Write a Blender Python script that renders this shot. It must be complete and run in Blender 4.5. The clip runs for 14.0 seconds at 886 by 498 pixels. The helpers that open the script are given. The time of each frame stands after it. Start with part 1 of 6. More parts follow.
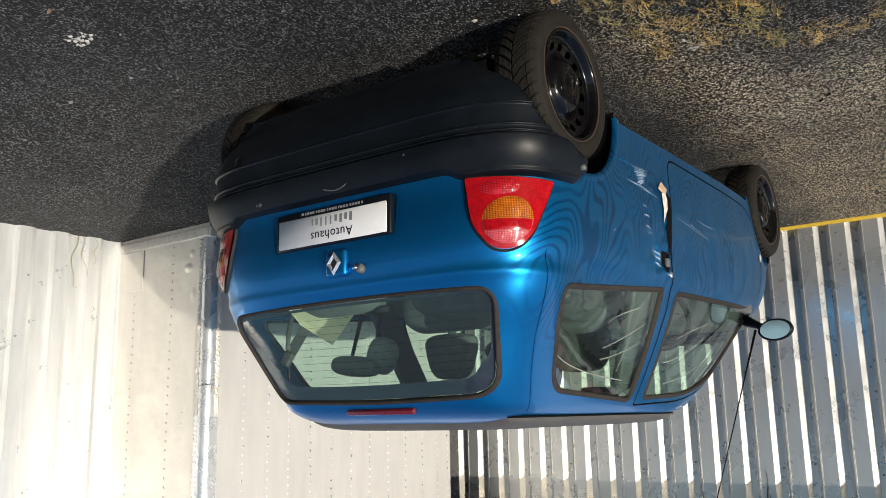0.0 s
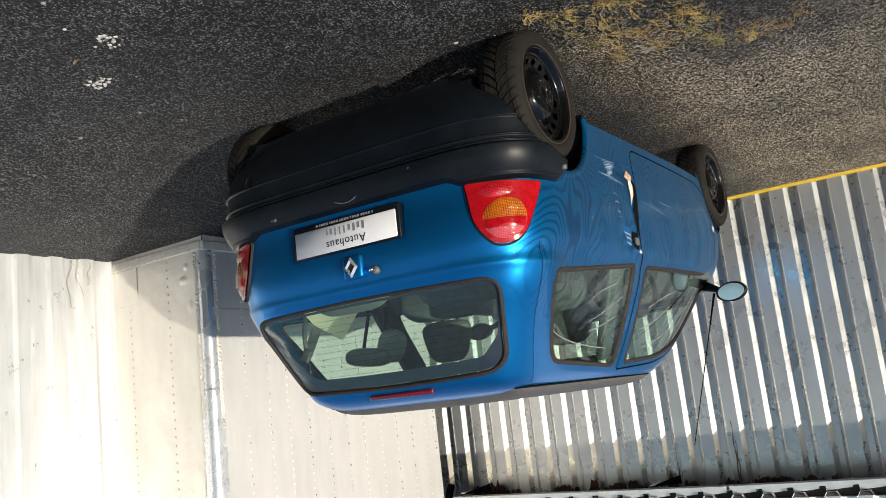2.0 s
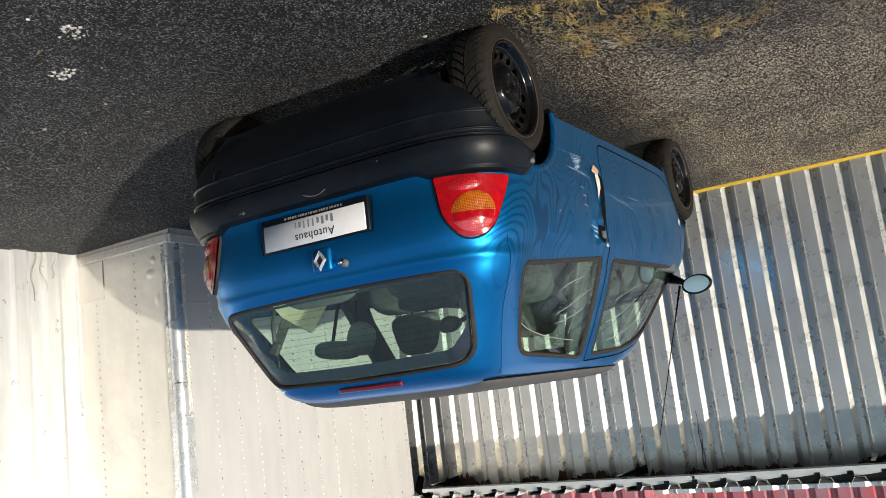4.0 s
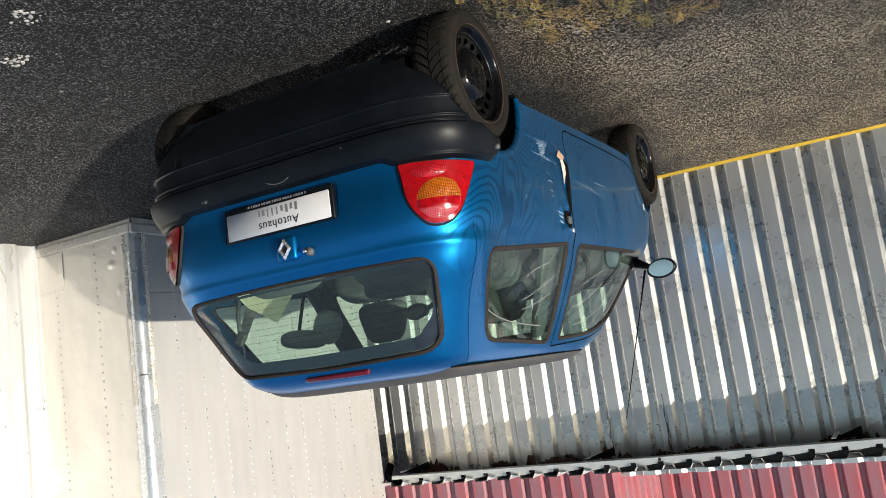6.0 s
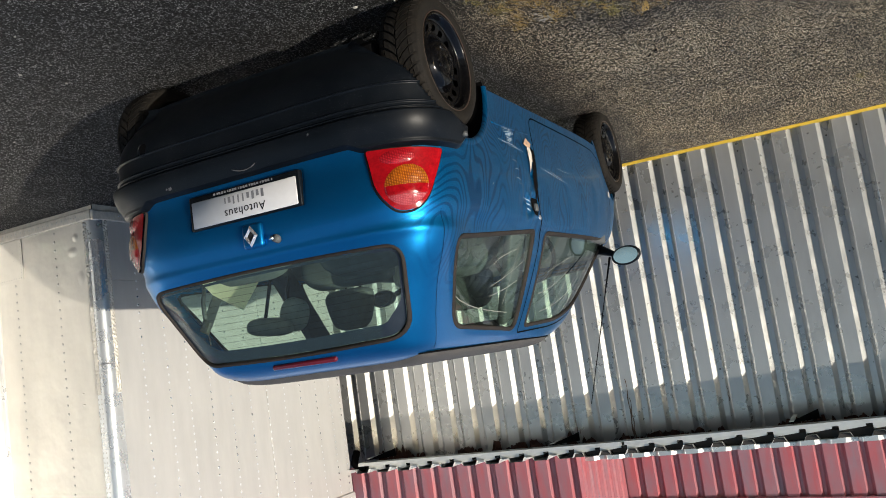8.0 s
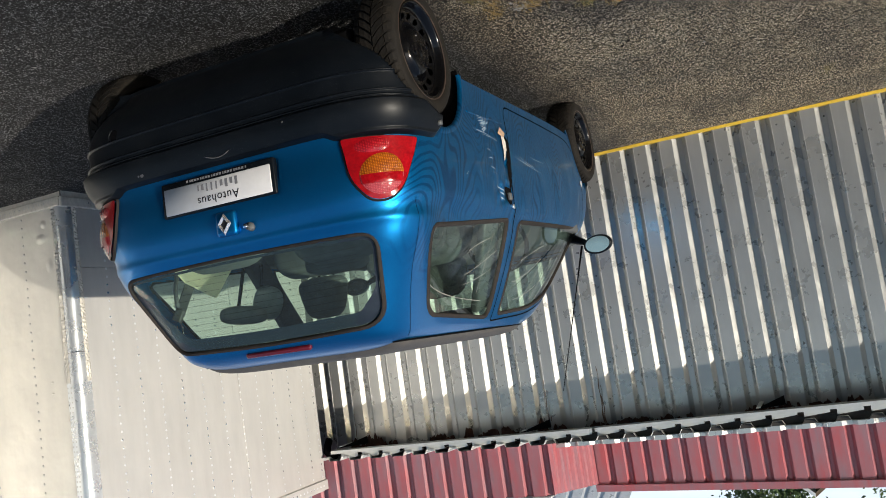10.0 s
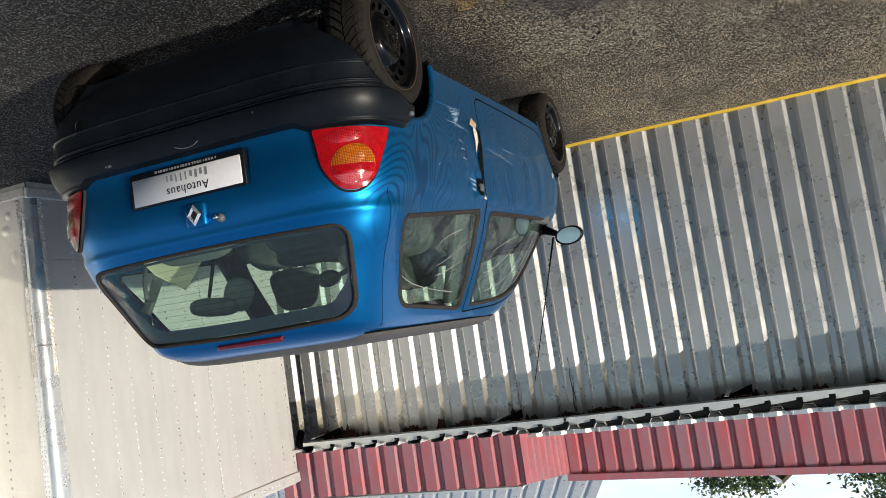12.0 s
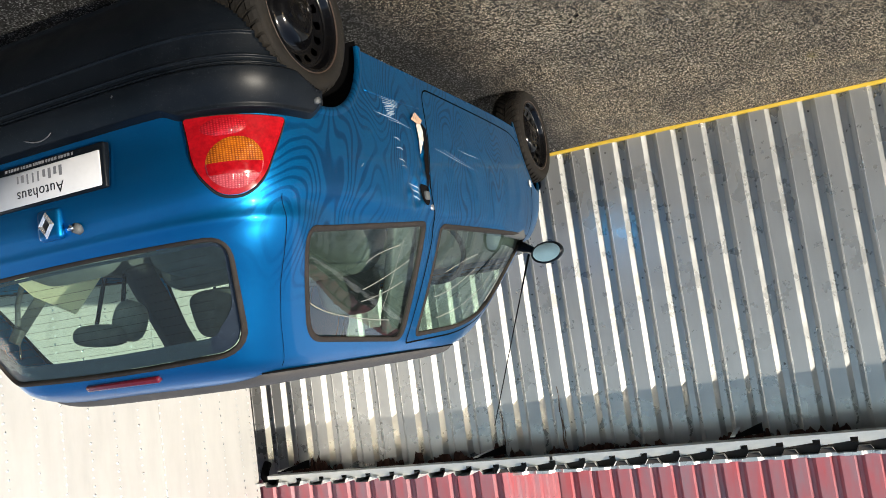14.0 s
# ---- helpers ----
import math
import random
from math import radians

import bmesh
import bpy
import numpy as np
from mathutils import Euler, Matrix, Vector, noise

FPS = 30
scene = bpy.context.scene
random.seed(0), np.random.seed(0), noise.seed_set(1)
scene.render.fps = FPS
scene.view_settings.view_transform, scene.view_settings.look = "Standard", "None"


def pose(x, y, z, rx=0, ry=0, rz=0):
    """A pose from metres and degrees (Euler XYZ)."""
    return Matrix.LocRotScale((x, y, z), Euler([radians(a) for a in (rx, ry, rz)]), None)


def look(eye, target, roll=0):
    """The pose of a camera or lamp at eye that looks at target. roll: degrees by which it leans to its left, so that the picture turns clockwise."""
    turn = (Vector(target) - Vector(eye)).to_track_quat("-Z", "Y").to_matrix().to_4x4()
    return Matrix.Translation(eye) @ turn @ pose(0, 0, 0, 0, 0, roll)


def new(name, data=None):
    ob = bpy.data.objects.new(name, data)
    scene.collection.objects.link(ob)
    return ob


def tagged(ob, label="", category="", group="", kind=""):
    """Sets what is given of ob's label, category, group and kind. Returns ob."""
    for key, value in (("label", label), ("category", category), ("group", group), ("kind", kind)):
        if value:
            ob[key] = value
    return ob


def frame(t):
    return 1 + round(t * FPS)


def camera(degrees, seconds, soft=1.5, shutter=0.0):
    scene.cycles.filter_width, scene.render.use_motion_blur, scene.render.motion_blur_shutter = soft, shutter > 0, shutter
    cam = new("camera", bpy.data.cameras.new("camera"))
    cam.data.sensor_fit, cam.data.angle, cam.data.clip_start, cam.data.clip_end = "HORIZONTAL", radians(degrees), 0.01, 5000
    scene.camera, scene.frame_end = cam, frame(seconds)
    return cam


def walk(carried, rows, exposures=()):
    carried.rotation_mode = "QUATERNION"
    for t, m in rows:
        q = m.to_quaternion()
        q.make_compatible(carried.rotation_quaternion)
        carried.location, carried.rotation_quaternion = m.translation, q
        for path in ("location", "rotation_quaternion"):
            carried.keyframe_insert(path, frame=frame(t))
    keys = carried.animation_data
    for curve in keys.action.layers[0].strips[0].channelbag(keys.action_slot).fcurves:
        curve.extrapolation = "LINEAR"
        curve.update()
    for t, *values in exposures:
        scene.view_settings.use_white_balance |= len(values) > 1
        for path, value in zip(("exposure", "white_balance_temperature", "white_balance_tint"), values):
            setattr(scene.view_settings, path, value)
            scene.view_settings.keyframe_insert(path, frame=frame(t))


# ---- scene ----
cam = camera(56.2, 14.0, soft=0.85)
PATH = [
    (0, (0.03, 0.048, 1.366), (1.186, 1.633, 0.976), 178.9),
    (0.5, (-0.05, -0.096, 1.377), (1.16, 1.449, 0.989), 174.8),
    (1, (-0.118, -0.213, 1.393), (1.056, 1.355, 0.99), 174.5),
    (1.5, (-0.061, -0.325, 1.386), (1.023, 1.314, 1.012), 174.1),
    (2, (-0.025, -0.389, 1.386), (1.033, 1.271, 1.035), 173.5),
    (2.5, (-0.03, -0.394, 1.388), (0.988, 1.293, 1.047), 173.1),
    (3, (-0.039, -0.399, 1.389), (0.969, 1.296, 1.052), 173.2),
    (5.5, (-0.037, -0.397, 1.386), (0.93, 1.329, 1.091), 172.5),
    (6, (-0.035, -0.383, 1.386), (0.905, 1.358, 1.101), 172.2),
    (6.5, (-0.031, -0.377, 1.384), (0.886, 1.378, 1.101), 172.1),
    (7, (-0.033, -0.388, 1.387), (0.878, 1.372, 1.12), 172.1),
    (7.5, (-0.04, -0.395, 1.387), (0.844, 1.382, 1.141), 172.2),
    (8, (-0.03, -0.393, 1.387), (0.843, 1.39, 1.143), 171.9),
    (10.5, (-0.022, -0.409, 1.384), (0.789, 1.409, 1.189), 171.8),
    (11, (-0.009, -0.401, 1.385), (0.806, 1.415, 1.195), 171.4),
    (11.5, (-0.012, -0.403, 1.382), (0.798, 1.416, 1.193), 171.0),
    (12, (-0.026, -0.408, 1.388), (0.734, 1.433, 1.211), 171.6),
    (12.5, (-0.019, -0.37, 1.38), (0.743, 1.47, 1.197), 171.3),
    (13, (-0.033, -0.241, 1.365), (0.706, 1.602, 1.129), 171.6),
    (13.5, (-0.133, 0.007, 1.375), (0.648, 1.837, 1.166), 171.2),
    (14, (-0.088, 0.312, 1.349), (0.716, 2.132, 1.135), 172.3),
]
walk(cam, [(t, look(eye, target, roll)) for t, eye, target, roll in PATH], exposures=[(0, 0.52), (1.5, 0.67), (3, 0.59), (6.5, 0.55), (7, 0.46), (7.5, 0.42), (10.5, 0.32), (12, 0.39), (12.5, 0.47), (13, 0.65), (13.5, 0.71), (14, 0.78)])

# ---- light: low sun from behind and beside the car, clear sky ----
SUN_WAY = Vector((1.0, 0.42, -0.336)).normalized()
world = bpy.data.worlds.new("sky")
scene.world = world
world.use_nodes = True
wn = world.node_tree.nodes
sky = wn.new("ShaderNodeTexSky")
sky.sky_type = "NISHITA"
sky.sun_disc = False
sky.sun_elevation = math.asin(-SUN_WAY.z)
sky.sun_rotation = radians(247.2)
sky.dust_density = 0.7
wn["Background"].inputs["Strength"].default_value = 0.148
world.node_tree.links.new(sky.outputs["Color"], wn["Background"].inputs["Color"])
sun = new("sun", bpy.data.lights.new("sun", "SUN"))
sun.data.energy = 4.2
sun.data.angle = radians(0.55)
sun.data.color = (1.0, 0.92, 0.785)
sun.matrix_world = look((-20, -10, 10), Vector((-20, -10, 10)) + SUN_WAY)


# ---- materials ----
def nodes_of(name):
    m = bpy.data.materials.new(name)
    m.use_nodes = True
    nt = m.node_tree
    return m, nt, nt.nodes["Principled BSDF"]


def coords(nt, scale=1.0):
    tc = nt.nodes.new("ShaderNodeTexCoord")
    mp = nt.nodes.new("ShaderNodeMapping")
    mp.inputs["Scale"].default_value = scale if isinstance(scale, tuple) else (scale,) * 3
    nt.links.new(tc.outputs["Object"], mp.inputs["Vector"])
    return mp.outputs["Vector"]


def tex_noise(nt, vec, scale, detail=4.0, rough=0.55):
    n = nt.nodes.new("ShaderNodeTexNoise")
    n.inputs["Scale"].default_value, n.inputs["Detail"].default_value, n.inputs["Roughness"].default_value = scale, detail, rough
    nt.links.new(vec, n.inputs["Vector"])
    return n.outputs["Fac"]


def ramp(nt, fac, stops):
    r = nt.nodes.new("ShaderNodeValToRGB")
    while len(r.color_ramp.elements) < len(stops):
        r.color_ramp.elements.new(0.5)
    for e, (p, c) in zip(r.color_ramp.elements, stops):
        e.position = p
        e.color = (*c, 1) if len(c) == 3 else c
    nt.links.new(fac, r.inputs["Fac"])
    return r.outputs["Color"]


def mix(nt, fac, a, b, mode="MIX"):
    m = nt.nodes.new("ShaderNodeMix")
    m.data_type = "RGBA"
    m.blend_type = mode
    for sock, v in ((m.inputs[0], fac), (m.inputs[6], a), (m.inputs[7], b)):
        if isinstance(v, (int, float)):
            sock.default_value = v
        elif isinstance(v, tuple):
            sock.default_value = (*v, 1)
        else:
            nt.links.new(v, sock)
    return m.outputs[2]


def bump(nt, bsdf, height, strength, dist):
    b = nt.nodes.new("ShaderNodeBump")
    b.inputs["Strength"].default_value, b.inputs["Distance"].default_value = strength, dist
    nt.links.new(height, b.inputs["Height"])
    nt.links.new(b.outputs["Normal"], bsdf.inputs["Normal"])


def surface(name, colour, rough=0.5, metal=0.0, vary=0.15, scale=6.0, grain=60.0, relief=0.0, coat=0.0, dirt=None, dirt_amount=0.5, stretch=(1, 1, 1)):
    """A painted or plain surface: colour varied at two scales, with a little wear in its gloss."""
    m, nt, b = nodes_of(name)
    v = coords(nt, stretch)
    big, small = tex_noise(nt, v, scale), tex_noise(nt, v, grain, 3.0)
    lo = tuple(c * (1 - vary) for c in colour)
    hi = tuple(min(1.0, c * (1 + vary)) for c in colour)
    col = mix(nt, 0.35, ramp(nt, big, [(0.3, lo), (0.7, hi)]), ramp(nt, small, [(0.3, lo), (0.7, hi)]))
    if dirt:
        mask = ramp(nt, tex_noise(nt, v, scale * 0.7, 8.0, 0.7), [(0.52, (0, 0, 0)), (0.72, (dirt_amount,) * 3)])
        col = mix(nt, mask, col, dirt)
    nt.links.new(col, b.inputs["Base Color"])
    r = ramp(nt, big, [(0.3, (max(0.02, rough - 0.08),) * 3), (0.7, (min(1, rough + 0.08),) * 3)])
    nt.links.new(r, b.inputs["Roughness"])
    b.inputs["Metallic"].default_value = metal
    b.inputs["Coat Weight"].default_value = coat
    b.inputs["Coat Roughness"].default_value = 0.04
    if relief:
        bump(nt, b, small, 0.5, relief)
    return m


def translucent(m, colour, amount):
    """Lets thin stuff glow with the light that falls on its other side."""
    nt = m.node_tree
    tl, mx = nt.nodes.new("ShaderNodeBsdfTranslucent"), nt.nodes.new("ShaderNodeMixShader")
    tl.inputs["Color"].default_value = (*colour, 1)
    mx.inputs["Fac"].default_value = amount
    nt.links.new(nt.nodes["Principled BSDF"].outputs[0], mx.inputs[1])
    nt.links.new(tl.outputs[0], mx.inputs[2])
    nt.links.new(mx.outputs[0], nt.nodes["Material Output"].inputs["Surface"])
    return m


def asphalt():
    m, nt, b = nodes_of("asphalt")
    v = coords(nt)
    vo = nt.nodes.new("ShaderNodeTexVoronoi")
    vo.inputs["Scale"].default_value = 140
    nt.links.new(v, vo.inputs["Vector"])
    ve = nt.nodes.new("ShaderNodeTexVoronoi")
    ve.feature = "DISTANCE_TO_EDGE"
    ve.inputs["Scale"].default_value = 140
    nt.links.new(v, ve.inputs["Vector"])
    gaps = ramp(nt, ve.outputs["Distance"], [(0.07, (0.02, 0.019, 0.017)), (0.22, (1.55, 1.55, 1.55))])
    bw = nt.nodes.new("ShaderNodeRGBToBW")
    nt.links.new(vo.outputs["Color"], bw.inputs["Color"])
    dark_grains = ramp(nt, bw.outputs["Val"], [(0.32, (0.003, 0.0032, 0.004)), (0.46, (0.021, 0.022, 0.0252)), (0.58, (0.080, 0.0825, 0.091)), (0.76, (0.25, 0.254, 0.268))])
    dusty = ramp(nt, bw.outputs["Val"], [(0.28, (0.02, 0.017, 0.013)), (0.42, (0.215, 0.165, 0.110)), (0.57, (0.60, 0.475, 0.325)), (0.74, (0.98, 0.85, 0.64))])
    # paler tan grains beside the shed, dark bluish grains in the yard
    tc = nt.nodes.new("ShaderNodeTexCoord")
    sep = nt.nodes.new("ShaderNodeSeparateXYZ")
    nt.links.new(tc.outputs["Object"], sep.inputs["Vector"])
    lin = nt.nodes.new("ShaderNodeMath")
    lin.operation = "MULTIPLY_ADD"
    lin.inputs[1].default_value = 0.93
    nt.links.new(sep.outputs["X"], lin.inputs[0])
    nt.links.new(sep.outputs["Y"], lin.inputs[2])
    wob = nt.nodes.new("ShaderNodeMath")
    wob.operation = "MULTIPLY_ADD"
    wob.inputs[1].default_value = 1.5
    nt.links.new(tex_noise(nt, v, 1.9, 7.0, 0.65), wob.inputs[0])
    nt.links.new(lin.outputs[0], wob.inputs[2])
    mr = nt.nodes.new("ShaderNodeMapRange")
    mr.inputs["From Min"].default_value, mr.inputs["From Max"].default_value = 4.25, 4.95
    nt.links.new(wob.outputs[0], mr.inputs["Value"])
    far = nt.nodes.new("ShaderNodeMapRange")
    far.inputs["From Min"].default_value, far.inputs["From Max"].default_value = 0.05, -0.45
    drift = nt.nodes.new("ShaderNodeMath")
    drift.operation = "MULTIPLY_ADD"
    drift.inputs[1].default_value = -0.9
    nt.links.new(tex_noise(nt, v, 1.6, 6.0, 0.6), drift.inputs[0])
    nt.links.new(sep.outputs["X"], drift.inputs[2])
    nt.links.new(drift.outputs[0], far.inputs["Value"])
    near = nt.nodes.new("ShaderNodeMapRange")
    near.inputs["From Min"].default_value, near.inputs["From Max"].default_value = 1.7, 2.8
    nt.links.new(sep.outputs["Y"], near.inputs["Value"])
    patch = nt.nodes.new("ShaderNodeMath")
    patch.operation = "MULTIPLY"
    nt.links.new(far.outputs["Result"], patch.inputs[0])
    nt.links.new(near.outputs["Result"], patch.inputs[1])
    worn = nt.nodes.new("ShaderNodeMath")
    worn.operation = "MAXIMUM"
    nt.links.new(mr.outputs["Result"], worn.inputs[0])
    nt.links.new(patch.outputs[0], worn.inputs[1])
    # tan fades out between x 1.05 and 1.45, at the car's left side
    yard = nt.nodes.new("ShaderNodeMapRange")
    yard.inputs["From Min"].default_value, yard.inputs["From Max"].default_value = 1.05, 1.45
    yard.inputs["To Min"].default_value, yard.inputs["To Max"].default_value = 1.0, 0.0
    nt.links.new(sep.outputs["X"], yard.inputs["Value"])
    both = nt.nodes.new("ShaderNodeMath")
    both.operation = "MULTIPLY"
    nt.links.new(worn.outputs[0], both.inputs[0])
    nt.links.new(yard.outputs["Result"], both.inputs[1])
    col = mix(nt, both.outputs[0], dark_grains, dusty)
    stain = ramp(nt, tex_noise(nt, v, 2.2, 8.0, 0.7), [(0.35, (0.6, 0.6, 0.62)), (0.65, (1.2, 1.17, 1.1))])
    col = mix(nt, 1.0, mix(nt, 1.0, col, stain, "MULTIPLY"), gaps, "MULTIPLY")
    nt.links.new(col, b.inputs["Base Color"])
    b.inputs["Roughness"].default_value = 0.66
    b.inputs["Specular IOR Level"].default_value = 0.24
    hgt = nt.nodes.new("ShaderNodeMath")
    hgt.operation = "MULTIPLY_ADD"
    hgt.inputs[1].default_value = -1.0
    nt.links.new(vo.outputs["Distance"], hgt.inputs[0])
    nt.links.new(tex_noise(nt, v, 300, 2.0), hgt.inputs[2])
    bump(nt, b, hgt.outputs[0], 1.0, 0.016)
    return m


def glass(name, tint, rough=0.0, dust=0.06, power=3.2, least=0.07):
    m, nt, b = nodes_of(name)
    nt.nodes.remove(b)
    out = nt.nodes["Material Output"]
    tr = nt.nodes.new("ShaderNodeBsdfTransparent")
    tr.inputs["Color"].default_value = (*tint, 1)
    gl = nt.nodes.new("ShaderNodeBsdfGlossy")
    gl.inputs["Roughness"].default_value = rough
    df = nt.nodes.new("ShaderNodeBsdfDiffuse")
    df.inputs["Color"].default_value = (0.25, 0.32, 0.34, 1)
    lw = nt.nodes.new("ShaderNodeLayerWeight")
    pw = nt.nodes.new("ShaderNodeMath")
    pw.operation = "POWER"
    pw.inputs[1].default_value = power
    nt.links.new(lw.outputs["Facing"], pw.inputs[0])
    lw.inputs["Blend"].default_value = 0.5
    fr = nt.nodes.new("ShaderNodeMath")
    fr.operation = "MULTIPLY_ADD"
    fr.inputs[1].default_value, fr.inputs[2].default_value = 0.9, least
    nt.links.new(pw.outputs[0], fr.inputs[0])
    mx, mx2 = nt.nodes.new("ShaderNodeMixShader"), nt.nodes.new("ShaderNodeMixShader")
    v = coords(nt)
    film = ramp(nt, tex_noise(nt, v, 160, 5.0, 0.7), [(0.4, (dust * 0.8,) * 3), (0.75, (dust * 1.5,) * 3)])
    nt.links.new(film, mx2.inputs["Fac"])
    nt.links.new(tr.outputs[0], mx2.inputs[1])
    nt.links.new(df.outputs[0], mx2.inputs[2])
    nt.links.new(fr.outputs[0], mx.inputs["Fac"])
    nt.links.new(mx2.outputs[0], mx.inputs[1])
    nt.links.new(gl.outputs[0], mx.inputs[2])
    nt.links.new(mx.outputs[0], out.inputs["Surface"])
    return m


def car_paint():
    m, nt, b = nodes_of("blue metallic paint")
    v = coords(nt)
    flake = tex_noise(nt, v, 900, 2.0)
    col = ramp(nt, flake, [(0.3, (0.0007, 0.078, 0.220)), (0.7, (0.0018, 0.188, 0.475))])
    grime = ramp(nt, tex_noise(nt, v, 9, 8.0, 0.7), [(0.55, (0, 0, 0)), (0.8, (0.06, 0.06, 0.06))])
    col = mix(nt, grime, col, (0.08, 0.11, 0.13))
    # ribbed sheet reflected in the left flank, painted as wandering dark contour lines
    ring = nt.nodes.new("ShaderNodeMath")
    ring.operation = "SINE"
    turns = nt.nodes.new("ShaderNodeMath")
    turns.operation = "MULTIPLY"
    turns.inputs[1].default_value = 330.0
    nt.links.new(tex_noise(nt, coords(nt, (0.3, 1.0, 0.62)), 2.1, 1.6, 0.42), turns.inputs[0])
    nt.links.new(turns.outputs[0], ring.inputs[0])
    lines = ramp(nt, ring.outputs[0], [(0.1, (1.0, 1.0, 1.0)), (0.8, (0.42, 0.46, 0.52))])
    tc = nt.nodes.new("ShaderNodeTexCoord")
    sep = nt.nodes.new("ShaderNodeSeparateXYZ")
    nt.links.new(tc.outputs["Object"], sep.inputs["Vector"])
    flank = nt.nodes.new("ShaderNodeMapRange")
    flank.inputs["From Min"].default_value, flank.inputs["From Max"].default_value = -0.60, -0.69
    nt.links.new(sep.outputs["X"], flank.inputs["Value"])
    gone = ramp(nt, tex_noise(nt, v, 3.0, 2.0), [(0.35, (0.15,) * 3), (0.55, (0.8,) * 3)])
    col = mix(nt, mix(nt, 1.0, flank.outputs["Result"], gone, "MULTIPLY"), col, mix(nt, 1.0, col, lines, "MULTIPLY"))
    nt.links.new(col, b.inputs["Base Color"])
    b.inputs["Metallic"].default_value = 0.85
    nt.links.new(ramp(nt, tex_noise(nt, v, 5, 5.0), [(0.3, (0.37,) * 3), (0.7, (0.43,) * 3)]), b.inputs["Roughness"])
    b.inputs["Specular IOR Level"].default_value = 0.2
    b.inputs["Coat Weight"].default_value = 0.28
    b.inputs["Coat IOR"].default_value = 1.50
    b.inputs["Coat Roughness"].default_value = 0.012
    bump(nt, b, tex_noise(nt, coords(nt, (1.0, 1.0, 1.6)), 2.6, 1.0), 0.18, 0.010)
    return m


def sheet_metal(name, base, streak, rough, metal, vertical=(1, 1, 1), dent=0.0, specks=None):
    """Old coated or bare sheet metal: streaks along its height, dull patches, optional dents and specks."""
    m, nt, b = nodes_of(name)
    v = coords(nt, vertical)
    v2 = coords(nt)
    st = tex_noise(nt, v, 5.0, 6.0, 0.6)
    col = ramp(nt, st, [(0.3, streak), (0.68, base)])
    col = mix(nt, 0.3, col, ramp(nt, tex_noise(nt, v2, 2.3, 7.0, 0.65), [(0.3, streak), (0.7, base)]))
    if specks:
        col = mix(nt, ramp(nt, tex_noise(nt, v2, 26, 9.0, 0.75), [(0.63, (0, 0, 0)), (0.72, (0.75,) * 3)]), col, specks)
    if specks:
        dots = ramp(nt, tex_noise(nt, v2, 85, 4.0, 0.6), [(0.66, (0, 0, 0)), (0.71, (0.5,) * 3)])
        patch = ramp(nt, tex_noise(nt, v2, 2.6, 4.0, 0.6), [(0.45, (0.1,) * 3), (0.62, (1, 1, 1))])
        col = mix(nt, mix(nt, 1.0, dots, patch, "MULTIPLY"), col, specks)
        slant = coords(nt, (70.0, 1.0, 5.0))
        slant.node.inputs["Rotation"].default_value = (0.0, 0.5, 0.0)
        lines = ramp(nt, tex_noise(nt, slant, 1.0, 3.0, 0.5), [(0.70, (0, 0, 0)), (0.76, (0.45,) * 3)])
        col = mix(nt, mix(nt, 1.0, lines, patch, "MULTIPLY"), col, specks)
    nt.links.new(col, b.inputs["Base Color"])
    nt.links.new(ramp(nt, tex_noise(nt, v2, 7, 6.0, 0.6), [(0.3, (rough - 0.08,) * 3), (0.7, (rough + 0.1,) * 3)]), b.inputs["Roughness"])
    b.inputs["Metallic"].default_value = metal
    if dent:
        bump(nt, b, mix(nt, 0.22, tex_noise(nt, v2, 3.0, 2.0), tex_noise(nt, v2, 11.0, 2.0)), 0.6, dent)
    return m


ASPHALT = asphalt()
PAINT = car_paint()
PLASTIC = surface("black bumper plastic", (0.003, 0.0045, 0.0068), 0.40, vary=0.25, scale=7, grain=220, relief=0.0005, dirt=(0.03, 0.03, 0.033), dirt_amount=0.12)
RUBBER = surface("window rubber", (0.022, 0.0185, 0.0165), 0.75, vary=0.35, scale=25, dirt=(0.055, 0.042, 0.035), dirt_amount=0.5)
DARK = surface("dark gap", (0.004, 0.004, 0.0045), 0.9, vary=0.2)
DARK.node_tree.nodes["Principled BSDF"].inputs["Specular IOR Level"].default_value = 0.05
RUBBER.node_tree.nodes["Principled BSDF"].inputs["Specular IOR Level"].default_value = 0.2
PLASTIC.node_tree.nodes["Principled BSDF"].inputs["Specular IOR Level"].default_value = 0.15
TYRE = surface("tyre rubber", (0.011, 0.0098, 0.0085), 0.75, vary=0.3, scale=9, grain=140, relief=0.0008, dirt=(0.024, 0.019, 0.014), dirt_amount=0.55)
TYRE.node_tree.nodes["Principled BSDF"].inputs["Specular IOR Level"].default_value = 0.12
STEEL_BLACK = surface("black wheel steel", (0.002, 0.002, 0.0025), 0.14, vary=0.3, scale=20, coat=0.0, dirt=(0.014, 0.012, 0.011), dirt_amount=0.12)
STEEL_BLACK.node_tree.nodes["Principled BSDF"].inputs["Specular IOR Level"].default_value = 0.28
RIM_EDGE = surface("worn rim edge", (0.045, 0.028, 0.02), 0.5, metal=0.3, vary=0.4, scale=40)
CHROME = surface("chrome", (0.75, 0.76, 0.78), 0.12, metal=1.0, vary=0.05)
SILVER = surface("silver badge", (0.62, 0.63, 0.65), 0.25, metal=0.8, vary=0.08)
PLATE = surface("white plate", (0.50, 0.50, 0.515), 0.65, vary=0.05, scale=12, dirt=(0.45, 0.44, 0.42), dirt_amount=0.25)
INK = surface("black ink", (0.012, 0.012, 0.014), 0.5, vary=0.1)
GREY_INK = surface("grey ink", (0.16, 0.16, 0.17), 0.5, vary=0.1)
